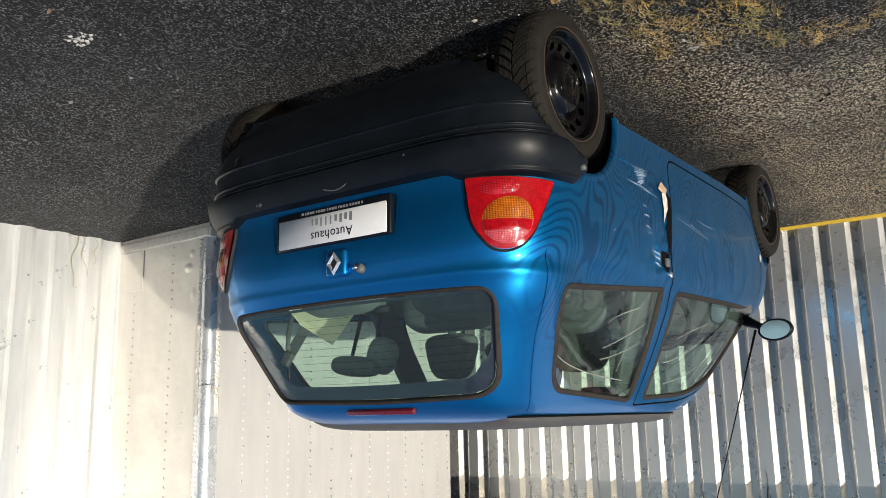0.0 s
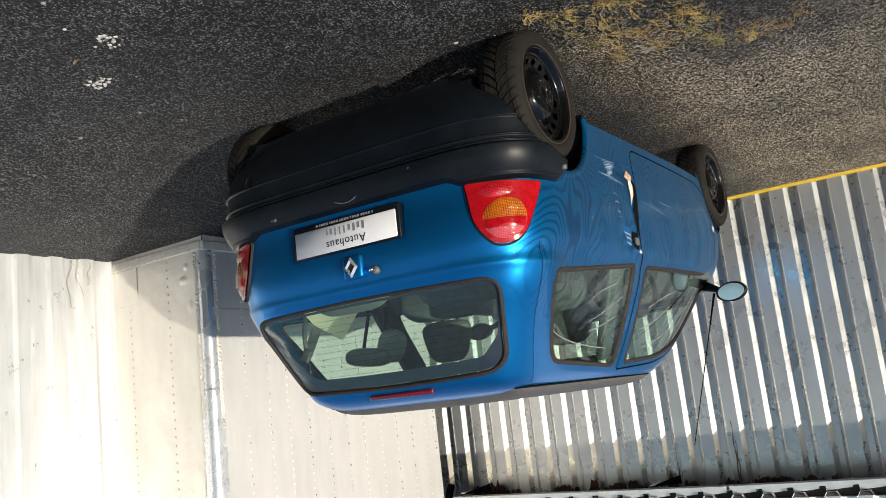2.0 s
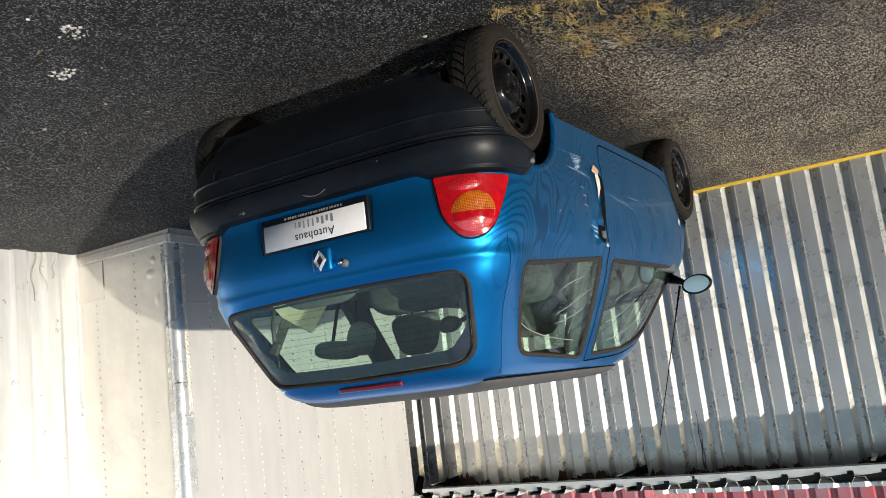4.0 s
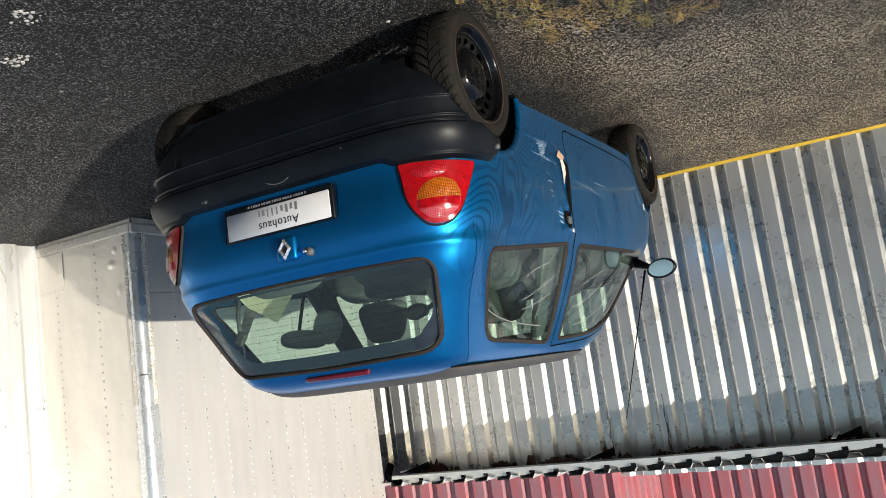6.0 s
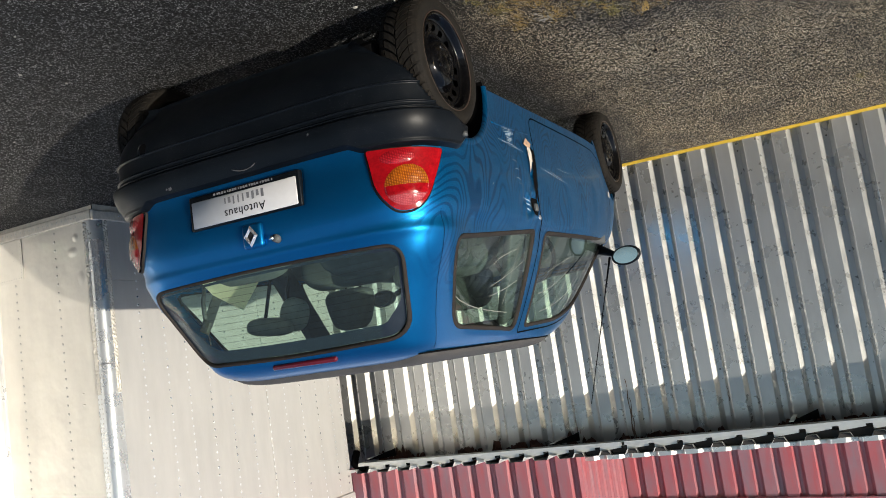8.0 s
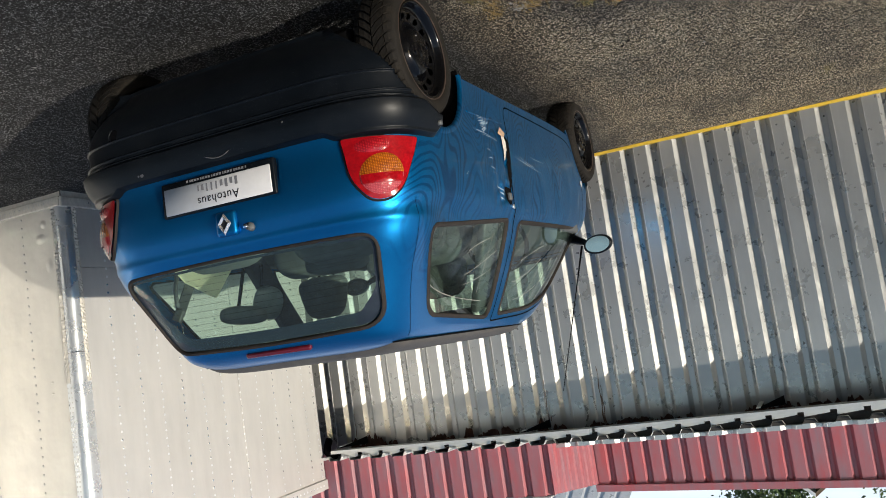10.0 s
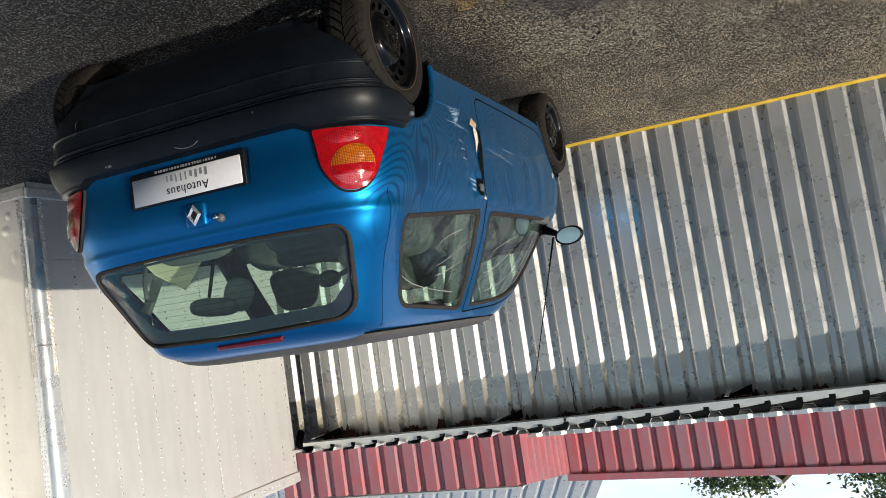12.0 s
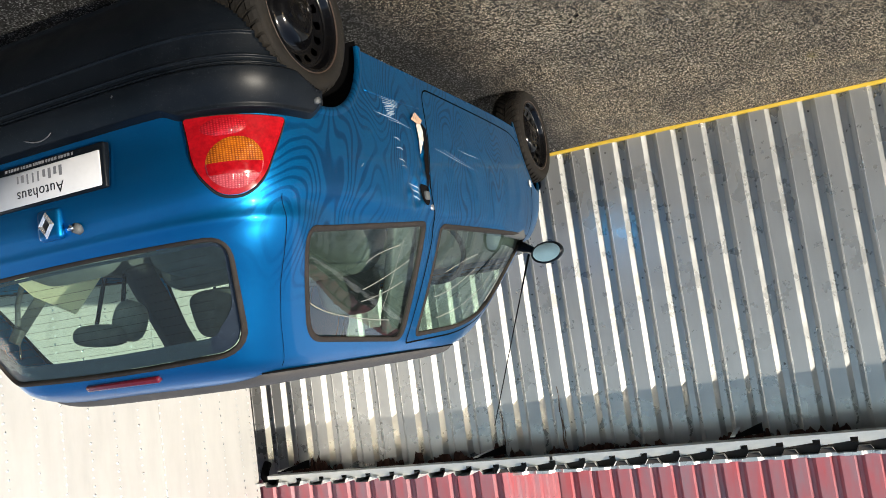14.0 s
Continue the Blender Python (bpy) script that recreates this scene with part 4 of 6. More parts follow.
part("dark_border", (np.array([tail_point(*p, -0.0075) for p in offset_outline(to, -0.008)] + [tail_point(*p, -0.0075) for p in ti]), [[i, (i + 1) % tn, tn + (i + 1) % tn, tn + i] for i in range(tn)]), FRIT, tg, "black printed border with dusty speckle")
ws = part("windscreen", pane(WINDSHIELD, front_point), GLASS, car, "tinted windscreen")
part("seal", band(WINDSHIELD, front_point, -0.02, 0.02), RUBBER, ws)


# bumper: dark plastic shell with ribs, wrapped round the tail to the wheel arches
BUMPER_END = float(min(np.linspace(0.8, 1.3, 400), key=lambda a: abs(shell_point(a, 0.6)[1] - 2.475)))


def bumper_top(a):
    return 0.617 + 0.024 * smoothstep(0.438, 0.510, a) - 0.05 * smoothstep(BUMPER_END - 0.10, BUMPER_END + 0.02, a) ** 2


def bumper_out(z, top):
    o = -0.036 + 0.072 * float(smoothstep(0.15, 0.40, z)) - 0.004 * float(smoothstep(0.40, 0.47, z))
    if z > 0.508:
        f = min(1, (z - 0.508) / 0.11)
        o += 0.020 * min(1.0, f / 0.12) ** 0.6 - 0.026 * f * f
    for zr in (0.410, 0.482, 0.503):
        o += 0.007 * math.exp(-((z - zr) / 0.0028) ** 2)
    return o - 0.03 * max(0.0, 1 - (top - z) / 0.012)


ARCH_R = 0.292


def build_bumper():
    cols = np.linspace(0, BUMPER_END, 90)
    m, V = 220, []
    full = np.concatenate([-cols[::-1], cols[1:]])
    n = len(full)
    for j in range(m):
        for a in full:
            top = float(bumper_top(abs(a)))
            z = 0.185 + (top - 0.185) * j / (m - 1)
            V.append(shell_point(abs(a), z, -1 if a < 0 else 1, bumper_out(z, top)))
    V = np.array(V)
    # the ends stop at a clean arc round the wheel
    held = set()
    for i, (x, y, z) in enumerate(V):
        dz = z - HUB_Z - 0.005
        if abs(x - CX) > 0.5 and abs(dz) < ARCH_R and y > AXLES[0] - math.sqrt(ARCH_R ** 2 - dz * dz):
            sd = 1 if x > CX else -1
            yn = AXLES[0] - math.sqrt(ARCH_R ** 2 - dz * dz)
            V[i] = (CX + sd * (side_x(yn, z) + bumper_out(z, 0.62)), yn, z)
            held.add(i)
    F = [q for q in grid_faces(n, m) if not all(k in held for k in q)]
    # a lip that turns under at the bottom
    lip = [(x, y + 0.12, z - 0.005) for x, y, z in V[:n]]
    V = np.vstack([V, lip])
    F += [[n * m + i, n * m + i + 1, i + 1, i] for i in range(n - 1)]
    return V, F


bp = part("rear_bumper", build_bumper(), PLASTIC, car, "dark grey plastic bumper, scuffed")
on_bumper = lambda x, z, out: tail_point(x, z, out + bumper_out(z, 0.617))
part("pull_recess", pane(rounded([(-0.098, 0.585), (-0.085, 0.556), (0.005, 0.556), (0.018, 0.585), (0.0, 0.598), (-0.08, 0.598)], 0.015), on_bumper, 0.001, 4), PLASTIC, bp, "dark hollow of the boot pull")
# thin pale line along the upper edge of the pull
part("pull_lip", tube([on_bumper(x, 0.597 - 4.0 * (x + 0.04) ** 2, 0.004) for x in np.linspace(-0.098, 0.018, 14)], [0.0008] + [0.0022] * 12 + [0.0008], 6), SCUFF, bp, "pale lip of the boot pull")
for pts, w in (([(0.335, 0.585), (0.345, 0.590), (0.352, 0.588)], 0.010), ([(0.358, 0.586), (0.366, 0.589)], 0.006), ([(-0.36, 0.535), (-0.354, 0.54)], 0.006), ([(0.545, 0.420), (0.552, 0.445), (0.556, 0.470)], 0.022), ([(-0.52, 0.40), (-0.512, 0.405)], 0.005)):
    part("scuff", strip(along(pts, 0.004), on_bumper, w, 0.0015), SCUFF, bp, "pale scuff mark")
tow = part("tow_hole", pane(rounded([(0.470, 0.372), (0.490, 0.358), (0.516, 0.366), (0.524, 0.395), (0.506, 0.414), (0.478, 0.405)], 0.02), on_bumper, 0.003, 4), DARK, bp, "open towing eye hole")
part("tow_rim", tube([on_bumper(0.498 + 0.027 * math.cos(t), 0.386 + 0.030 * math.sin(t), 0.003) for t in np.linspace(-1.2, 2.4, 18)], 0.0028, 6), PLASTIC, tow)
part("front_bumper", join(*[(np.array([shell_point(a, z, sd, 0.02) for z in np.linspace(0.2, 0.52, 8) for a in ARC_END + 1 + np.linspace(0.62, 1, 40)]), grid_faces(40, 8)) for sd in (-1, 1)]), PLASTIC, car, "dark grey plastic bumper")

# smooth lips round the wheel arches
def arch_lip(ya, sd, a0, a1, r0, r1, out):
    V, n = [], 60
    for r, o in ((r0, -0.012), (r0, out), (0.5 * (r0 + r1), out + 0.003), (r1, out - 0.001)):
        for a in np.linspace(a0, a1, n):
            y, z = ya + r * math.cos(a), HUB_Z + 0.01 + r * math.sin(a)
            V.append(side_point(y, max(z, 0.2), sd, o + (0.03 * (r0 < 0.304))))
    return np.array(V), grid_faces(n, 4)


for sd in (-1, 1):
    part("arch_lip", arch_lip(AXLES[0], sd, 0.08, 1.66, 0.305, 0.332, 0.002), PAINT, car)
    part("arch_lip", arch_lip(AXLES[1], sd, -0.12, math.pi + 0.10, 0.305, 0.332, 0.002), PAINT, car)
    part("bumper_lip", arch_lip(AXLES[0], sd, 1.67, math.pi - 0.35, 0.303, 0.322, 0.002), PLASTIC, bp)
    part("bumper_screw", tube([side_point(2.405, 0.592, sd, 0.03), side_point(2.405, 0.592, sd, 0.0525)], 0.010, 14), CABIN, bp)


# lamps
def way_round(z, x=None, y=None):
    """How far round the tail a point lies, from its half width or its place along the car."""
    w, yr, yf = key_z(z)
    ycr, _ = spans(yr, yf)
    n = n_rear(z)
    t = math.asin(min(1.0, x / (w + haunch(2.2, z))) ** (n / 2)) if x is not None else math.acos(min(1.0, (ycr - y) / (ycr - yr)) ** (n / 2))
    return float(np.interp(t, TH, ARC))


LAMP = rounded([(0.513, 0.640), (0.839, 0.652), (0.804, 0.745), (0.770, 0.825), (0.711, 0.872), (0.627, 0.872), (0.550, 0.795)], [0.012, 0.012, 0.08, 0.06, 0.06, 0.06, 0.08])


def dome(ca, cz, ra, rz, place, out, rise=0.006, n=28):
    V, F = [], []
    for k in range(5):
        f = 1 - k / 5
        V += [place(ca + ra * f * math.cos(t), cz + rz * f * math.sin(t), out + rise * (1 - f * f)) for t in np.arange(n) * math.tau / n]
    V.append(place(ca, cz, out + rise))
    for k in range(4):
        F += [[k * n + i, k * n + (i + 1) % n, (k + 1) * n + (i + 1) % n, (k + 1) * n + i] for i in range(n)]
    return np.array(V), F + [[4 * n + i, 4 * n + (i + 1) % n, 5 * n] for i in range(n)]


def half_dome(ca, cz, ra, rz, place, out, t0, t1, rise=0.007, n=24):
    """Half a ribbed lens."""
    V, F = [], []
    for k in range(9):
        f = 1 - k / 8
        V += [place(ca + ra * f * math.cos(t), cz + rz * f * math.sin(t), out + rise * (1 - f * f) + 0.0012 * (k % 2)) for t in np.linspace(t0, t1, n)]
    return np.array(V), grid_faces(n, 9)


for sd in (-1, 1):
    pl = lambda a, z, out, sd=sd: shell_point(a, z, sd, out)
    lamp = part("tail_lamp", pane(LAMP, pl, 0.012), LENS_RED, car, "red and orange tail lamp")
    part("lamp_edge", band(LAMP, pl, -0.001, 0.007, 0.006, 0.0), RUBBER, lamp)
    ca, cz = 0.675, 0.782
    half = lambda t0, t1: (lambda V, F: (V, F))(*half_dome(ca, cz, 0.090, 0.074, pl, 0.0125, t0, t1))
    part("orange_lens", half(math.pi, math.tau), LENS_ORANGE, lamp, "orange ribbed lens")
    part("brake_lens", half(0, math.pi), LENS_CLEAR, lamp, "pale pink ribbed lens")
    part("red_bar", pane(rounded([(ca - 0.087, cz), (ca + 0.087, cz), (ca + 0.080, cz + 0.034), (ca - 0.080, cz + 0.034)], 0.006), lambda a, z, out, pl=pl: pl(a, z, 0.0225 - 0.007 * ((a - ca) / 0.090) ** 2)), LENS_RED, lamp, "plain bright red band")
    part("fog_lens", dome(ca - 0.038, 0.677, 0.072, 0.026, pl, 0.0122), LENS_LIGHT, lamp, "red ribbed lens")
part("high_brake_lamp", moved(box((-0.18, -0.016, -0.012), (0.135, 0.012, 0.010), 0.008, 2), Matrix.Translation((CX + 0.0, 2.342, 1.352)) @ pose(0, 0, 0, -35)), LENS_DARK, car, "dark red high brake lamp strip")


def wheel(ya, sd, spin):
    xf = CX + sd * 0.775

    def px(prof):
        return [(r, (xo if sd > 0 else -xo)) for r, xo in prof]
    n = 96
    holes = [k * math.tau / 16 for k in range(16)]
    # hub dome, groove, disc with holes, deep barrel, lip
    radii = [0.0, 0.024, 0.028, 0.045, 0.060, 0.074, 0.086, 0.094, 0.100, 0.108, 0.118] + list(np.linspace(0.128, 0.162, 9)) + [0.168, 0.172, 0.176, 0.180, 0.184, 0.190, 0.197]
    depth = [-0.010, -0.010, -0.014, -0.012, -0.012, -0.015, -0.022, -0.030, -0.040, -0.049, -0.053] + [-0.052 + 0.0018 * k for k in range(9)] + [-0.036, -0.038, -0.030, -0.022, -0.009, -0.002, -0.006]
    prof = list(zip(radii, depth))
    shape = px(prof)

    def keep(i, k):
        r = 0.5 * (radii[i] + radii[i + 1])
        if not 0.128 <= r <= 0.162:
            return True
        a = (k + 0.5) * math.tau / n
        return all(((r - 0.145) ** 2 + (r * (((a - h - spin + math.pi) % math.tau) - math.pi)) ** 2) > 0.0135 ** 2 for h in holes)
    w = part("wheel", revolve_x(shape, xf, ya, HUB_Z, n, keep), STEEL_BLACK, car, "black steel wheel rim")
    part("rim_edge", revolve_x(px([(0.196, -0.006), (0.2, -0.002), (0.2005, -0.012)]), xf, ya, HUB_Z, n), RIM_EDGE, w, "rusty rim edge")
    tp = [(0.199, -0.008), (0.204, -0.002), (0.213, 0.002), (0.228, 0.003), (0.243, -0.001), (0.2495, -0.006), (0.2545, -0.016), (0.2575, -0.032), (0.2590, -0.06), (0.2590, -0.115), (0.2570, -0.140), (0.2520, -0.160), (0.245, -0.170), (0.2, -0.165)]
    # arrow-shaped tread: slanted blocks from the middle to each shoulder, cut by narrow grooves
    rows = ([(-0.0825, 0.0, 0.2680), (-0.060, 0.085, 0.2683), (-0.038, 0.145, 0.2668)], [(-0.034, 0.153, 0.2660), (-0.020, 0.178, 0.2615), (-0.009, 0.185, 0.2535)])
    blocks, pitch = [], math.tau / 44
    for k in range(44):
        for inner in (0, 1):
            for row in rows:
                V = []
                for xo, da, rr in row:
                    x = xo if not inner else -0.172 - xo
                    for rad in (rr, rr - 0.011):
                        for u in (0.0, 0.74 * pitch):
                            aa = k * pitch + da + u + (0.5 * pitch if inner else 0.0)
                            V.append((xf + (x if sd > 0 else -x), ya + rad * math.cos(aa), HUB_Z + rad * math.sin(aa)))
                F = [[0, 1, 3, 2], [8, 10, 11, 9]]
                for i in (0, 4):
                    F += [[i, i + 4, i + 5, i + 1], [i, i + 2, i + 6, i + 4], [i + 1, i + 5, i + 7, i + 3]]
                blocks.append((V, F))
    tyre = part("tyre", revolve_x(px(tp), xf, ya, HUB_Z, n), TYRE, w, "worn dusty black tyre")
    tagged(part("tread", join(*blocks), TYRE, w, smooth=False), kind="stuff")
    for k in range(4):
        a = spin + k * math.tau / 4 + 0.4
        part("wheel_bolt", revolve_x(px([(0.0, 0.004), (0.008, 0.004), (0.0095, 0.0), (0.0095, -0.016)]), xf + (-0.012 if sd > 0 else 0.012), ya + 0.062 * math.cos(a), HUB_Z + 0.062 * math.sin(a), 6), STEEL_BLACK, w, smooth=False)
    part("axle_drum", revolve_x(px([(0.0, -0.065), (0.11, -0.065), (0.115, -0.14), (0.0, -0.14)]), xf, ya, HUB_Z, 32), DARK, w)


for ya in AXLES:
    for sd in (-1, 1):
        wheel(ya, sd, 0.3 * ya)
        # dark arch liner behind each wheel
        n = 30
        V = []
        for xo in (0.80, 0.30):
            for k in range(n):
                a = math.pi * k / (n - 1)
                yy, zz = ya + 0.314 * math.cos(a), HUB_Z + 0.01 + 0.314 * math.sin(a)
                xs = side_x(yy, max(0.2, zz)) - (0.006 if ya > 3 or yy > ya else 0.05) if xo > 0.5 else xo
                V.append((CX + sd * xs, yy, zz))
        V += [(CX + sd * 0.3, ya, HUB_Z)]
        F = [[i, i + 1, n + i + 1, n + i] for i in range(n - 1)] + [[n + i, n + i + 1, 2 * n] for i in range(n - 1)]
        part("arch_liner", (np.array(V), F), DARK, car)
part("underbody", box((CX - 0.59, 2.24, 0.185), (CX + 0.59, 5.2, 0.31), 0.02), DARK, car, smooth=False)
part("cabin_floor", box((CX - 0.70, 2.82, 0.44), (CX + 0.70, 4.45, 0.47)), CABIN, car, smooth=False)
part("boot_floor", box((CX - 0.68, 2.22, 0.605), (CX + 0.68, 2.82, 0.625)), DARK, car, smooth=False)


def build_canvas():
    ys, ts = np.linspace(2.47, 4.03, 60), np.concatenate([np.linspace(-1, -0.9, 7), np.linspace(-0.88, 0.88, 30), np.linspace(0.9, 1, 7)])
    V = []
    for y in ys:
        end = min(y - 2.47, 4.03 - y)
        w = 0.508 - 0.05 * math.exp(-end / 0.05) - 0.04 * max(0.0, (y - 3.4) / 0.63) ** 2
        for t in ts:
            rise = 0.05 * max(0.0, 1 - abs(t) ** 7) ** 0.5 * (1 - 0.7 * math.exp(-end / 0.03))
            V.append((CX + w * t, y, 1.374 + rise + 0.004 * (1 - t * t) + 0.002 * math.sin(y * 21) * (1 - abs(t))))
    return np.array(V), grid_faces(len(ts), len(ys))


part("canvas_roof", build_canvas(), CANVAS, car, "folding grey canvas roof")

for sd in (-1, 1):
    part("roof_seal", tube([(CX + sd * (0.511 - 0.05 * math.exp(-min(y - 2.47, 4.03 - y) / 0.05) - 0.04 * max(0.0, (y - 3.4) / 0.63) ** 2), y, 1.380) for y in np.linspace(2.475, 4.02, 50)], 0.004, 8), DARK, car, "dark seal along the canvas roof")

# panel gaps
for sd in (-1, 1):
    pl = lambda a, z, out, sd=sd: shell_point(a, z, sd, out)
    gap_line = [(way_round(z, y=float(np.interp(z, (0.875, 1.0, 1.12, 1.235, 1.33, 1.37), (2.305, 2.338, 2.385, 2.44, 2.50, 2.525)))), z) for z in np.linspace(0.868, 1.365, 40)]
    part("tailgate_gap", strip(gap_line, pl, 0.0025, 0.0012), DARK, car)
    ps = lambda y, z, out, sd=sd: side_point(y, z, sd, out)
    gap = rounded([(3.275, 0.345), (4.40, 0.335), (4.60, 0.42), (4.655, 0.62), (4.62, 0.85), (4.28, 1.235), (3.9, 1.325), (3.325, 1.345), (3.335, 0.90), (3.235, 0.78)], [0.06, 0.1, 0.1, 0.1, 0.03, 0.3, 0.2, 0.02, 0.1, 0.1])
    gd = dense(gap, 0.02)
    gd = np.vstack([gd, gd[:1]])
    part("door_gap", strip(gd, ps, 0.007, 0.0012), DARK, car)

# number plate in its recess, with a dealer's lettering
PZ, PY = 0.716, rear_y(0, 0.716) - 0.002
plate = part("plate_holder", join(box((CX - 0.272, PY - 0.016, PZ - 0.074), (CX + 0.272, PY + 0.012, PZ + 0.064), 0.006, 2)), PLASTIC, car, "black plate holder")
part("plate", box((CX - 0.257, PY - 0.0205, PZ - 0.050), (CX + 0.257, PY - 0.013, PZ + 0.056), 0.003), PLATE, plate, "white dealer plate with black lettering")
part("plate_surround", strip(np.vstack([rounded([(-0.29, PZ - 0.088), (0.29, PZ - 0.088), (0.29, PZ + 0.08), (-0.29, PZ + 0.08)], 0.03), rounded([(-0.29, PZ - 0.088), (0.29, PZ - 0.088), (0.29, PZ + 0.08), (-0.29, PZ + 0.08)], 0.03)[:1]]), tail_point, 0.012, 0.004), PAINT, car)


def lettering(text, size, x, z, y, parent):
    cu = bpy.data.curves.new("lettering", "FONT")
    cu.body, cu.size, cu.extrude, cu.align_x, cu.space_character = text, size, 0.0004, "CENTER", 1.12
    tmp = bpy.data.objects.new("lettering", cu)
    scene.collection.objects.link(tmp)
    me = bpy.data.meshes.new_from_object(tmp.evaluated_get(bpy.context.evaluated_depsgraph_get()))
    bpy.data.objects.remove(tmp)
    me.materials.clear()
    me.materials.append(INK)
    ob = new("lettering", me)
    ob.parent = parent
    ob.matrix_local = Matrix.Translation(Vector((x, y, z)) - Vector(ORIGIN[car.name])) @ pose(0, 0, 0, 90, 0, 0)
    ORIGIN[ob.name] = ORIGIN[car.name]
    return ob


lettering("Autohaus", 0.047, CX - 0.008, PZ + 0.012, PY - 0.0212, plate)
for k, tall in enumerate((1, 0, 1, 0, 1, 1, 1, 0, 0)):
    xw = CX - 0.106 + 0.0232 * k + (0.004 if k in (4, 5, 6) else 0.0)
    part("letter_bar", box((xw, PY - 0.0215, PZ - 0.037), (xw + (0.012 if k < 4 or k == 7 else 0.007), PY - 0.020, PZ - (0.006 if tall else 0.014))), GREY_INK, plate, smooth=False)
for k in range(22):
    part("small_bar", box((CX - 0.15 + k * 0.0135, PY - 0.0172, PZ - 0.067), (CX - 0.15 + k * 0.0135 + (0.009 if k % 4 else 0.005), PY - 0.0158, PZ - 0.058)), GREY_INK, plate, smooth=False)

# badge on its swelling, lock beside it
BZ = 0.852
bulge = part("badge_base", moved(box((-0.048, -0.016, -0.052), (0.048, 0.02, 0.046), 0.016, 3), Matrix.Translation((CX - 0.022, rear_y(0, BZ) - 0.004, BZ))), PAINT, car)
by = rear_y(0, BZ) - 0.0225


def diamond(w, h, t, d):
    pts = [(0, h), (w, 0), (0, -h), (-w, 0)]
    inn = [(x * t, z * t) for x, z in pts]
    V = [(CX - 0.022 + x, by, BZ + z) for x, z in pts] + [(CX - 0.022 + x, by - d, BZ + z) for x, z in [(0.5 * (a + c), 0.5 * (b + e)) for (a, b), (c, e) in zip(pts, inn)]] + [(CX - 0.022 + x, by, BZ + z) for x, z in inn]
    F = []
    for k in range(4):
        F += [[k, (k + 1) % 4, 4 + (k + 1) % 4, 4 + k], [4 + k, 4 + (k + 1) % 4, 8 + (k + 1) % 4, 8 + k]]
    return np.array(V), F


part("diamond_badge", diamond(0.034, 0.042, 0.42, 0.008), SILVER, bulge, "silver diamond badge", smooth=False)
part("badge_back", box((CX - 0.036, by - 0.001, BZ - 0.018), (CX - 0.008, by + 0.002, BZ + 0.018)), INK, bulge, smooth=False)
lk = part("tailgate_lock", tube([(CX - 0.125, rear_y(0.1, 0.879) + 0.004, 0.879), (CX - 0.125, rear_y(0.1, 0.879) - 0.018, 0.876)], [0.017, 0.015], 16), CABIN, car, "round lock barrel with a chrome key cap")
part("key_cap", tube([(CX - 0.118, rear_y(0.1, 0.879) - 0.014, 0.877), (CX - 0.112, rear_y(0.1, 0.879) - 0.028, 0.873)], 0.009, 12), CHROME, lk)

# flank: damage, handle hole, lock, repeater
ps = lambda y, z, out: side_point(y, z, -1, out)
# curved reflections on the left side windows, painted as solid pale strips
for pts in ([(3.17, 1.03), (2.99, 1.10), (2.86, 1.14)], [(3.07, 0.98), (2.91, 1.02), (2.84, 1.055)], [(3.15, 1.11), (3.0, 1.155), (2.87, 1.18)], [(2.53, 1.17), (2.73, 1.22), (3.12, 1.25)], [(3.085, 0.96), (3.06, 1.10), (3.04, 1.22)], [(3.85, 1.05), (3.65, 1.13), (3.47, 1.17)], [(4.07, 1.08), (3.85, 1.19), (3.55, 1.255)], [(3.85, 0.985), (3.70, 1.02), (3.53, 1.07)]):
    p0, p1, p2 = (np.array(p) for p in pts)
    bow = [(1 - u) ** 2 * p0 + 2 * u * (1 - u) * (2 * p1 - 0.5 * (p0 + p2)) + u * u * p2 for u in np.linspace(0, 1, 14)]
    part("glass_reflection", strip(bow, ps, 0.0035, 0.0035), REFLECTION, car, "pale painted reflection on the glass", smooth=False)
dmg = rounded([(3.152, 0.518), (3.192, 0.510), (3.216, 0.534), (3.205, 0.58), (3.186, 0.632), (3.160, 0.634), (3.162, 0.58)], 0.004)
torn = part("torn_metal", pane(dmg, ps, 0.007, 3), BARE, car, "torn pale bare metal with a rusty edge")
part("rusty_edge", pane(rounded([(3.108, 0.509), (3.156, 0.471), (3.218, 0.492), (3.192, 0.514), (3.155, 0.517)], 0.004), ps, 0.009, 3), RUSTY, torn, "rusty bent corner")
part("open_gap", pane(rounded([(3.21, 0.50), (3.245, 0.52), (3.235, 0.70), (3.222, 0.79), (3.205, 0.70), (3.212, 0.62)], 0.01), ps, 0.004, 3), DARK, car)
hd = part("handle_recess", pane(rounded([(3.165, 0.745), (3.235, 0.755), (3.235, 0.83), (3.19, 0.825)], 0.02), ps, 0.003, 3), DARK, car, "dark round door handle recess")
part("handle_knob", moved(box((-0.012, -0.016, -0.018), (0.012, 0.016, 0.018), 0.006, 2), Matrix.Translation(side_point(3.215, 0.79, -1, -0.002))), CABIN, hd)
part("door_lock", tube([side_point(3.26, 0.833, -1, -0.004), side_point(3.26, 0.833, -1, 0.005)], 0.012, 16), SILVER, car, "silver door lock")
part("repeater", pane(rounded([(4.565, 0.562), (4.615, 0.562), (4.615, 0.60), (4.565, 0.60)], 0.016), ps, 0.010, 3), SIGNAL, car, "clear side repeater lamp")
part("wing_gap", strip(along([(4.655, 0.62), (4.66, 0.50), (4.60, 0.40)]), ps, 0.006, 0.001), DARK, car)
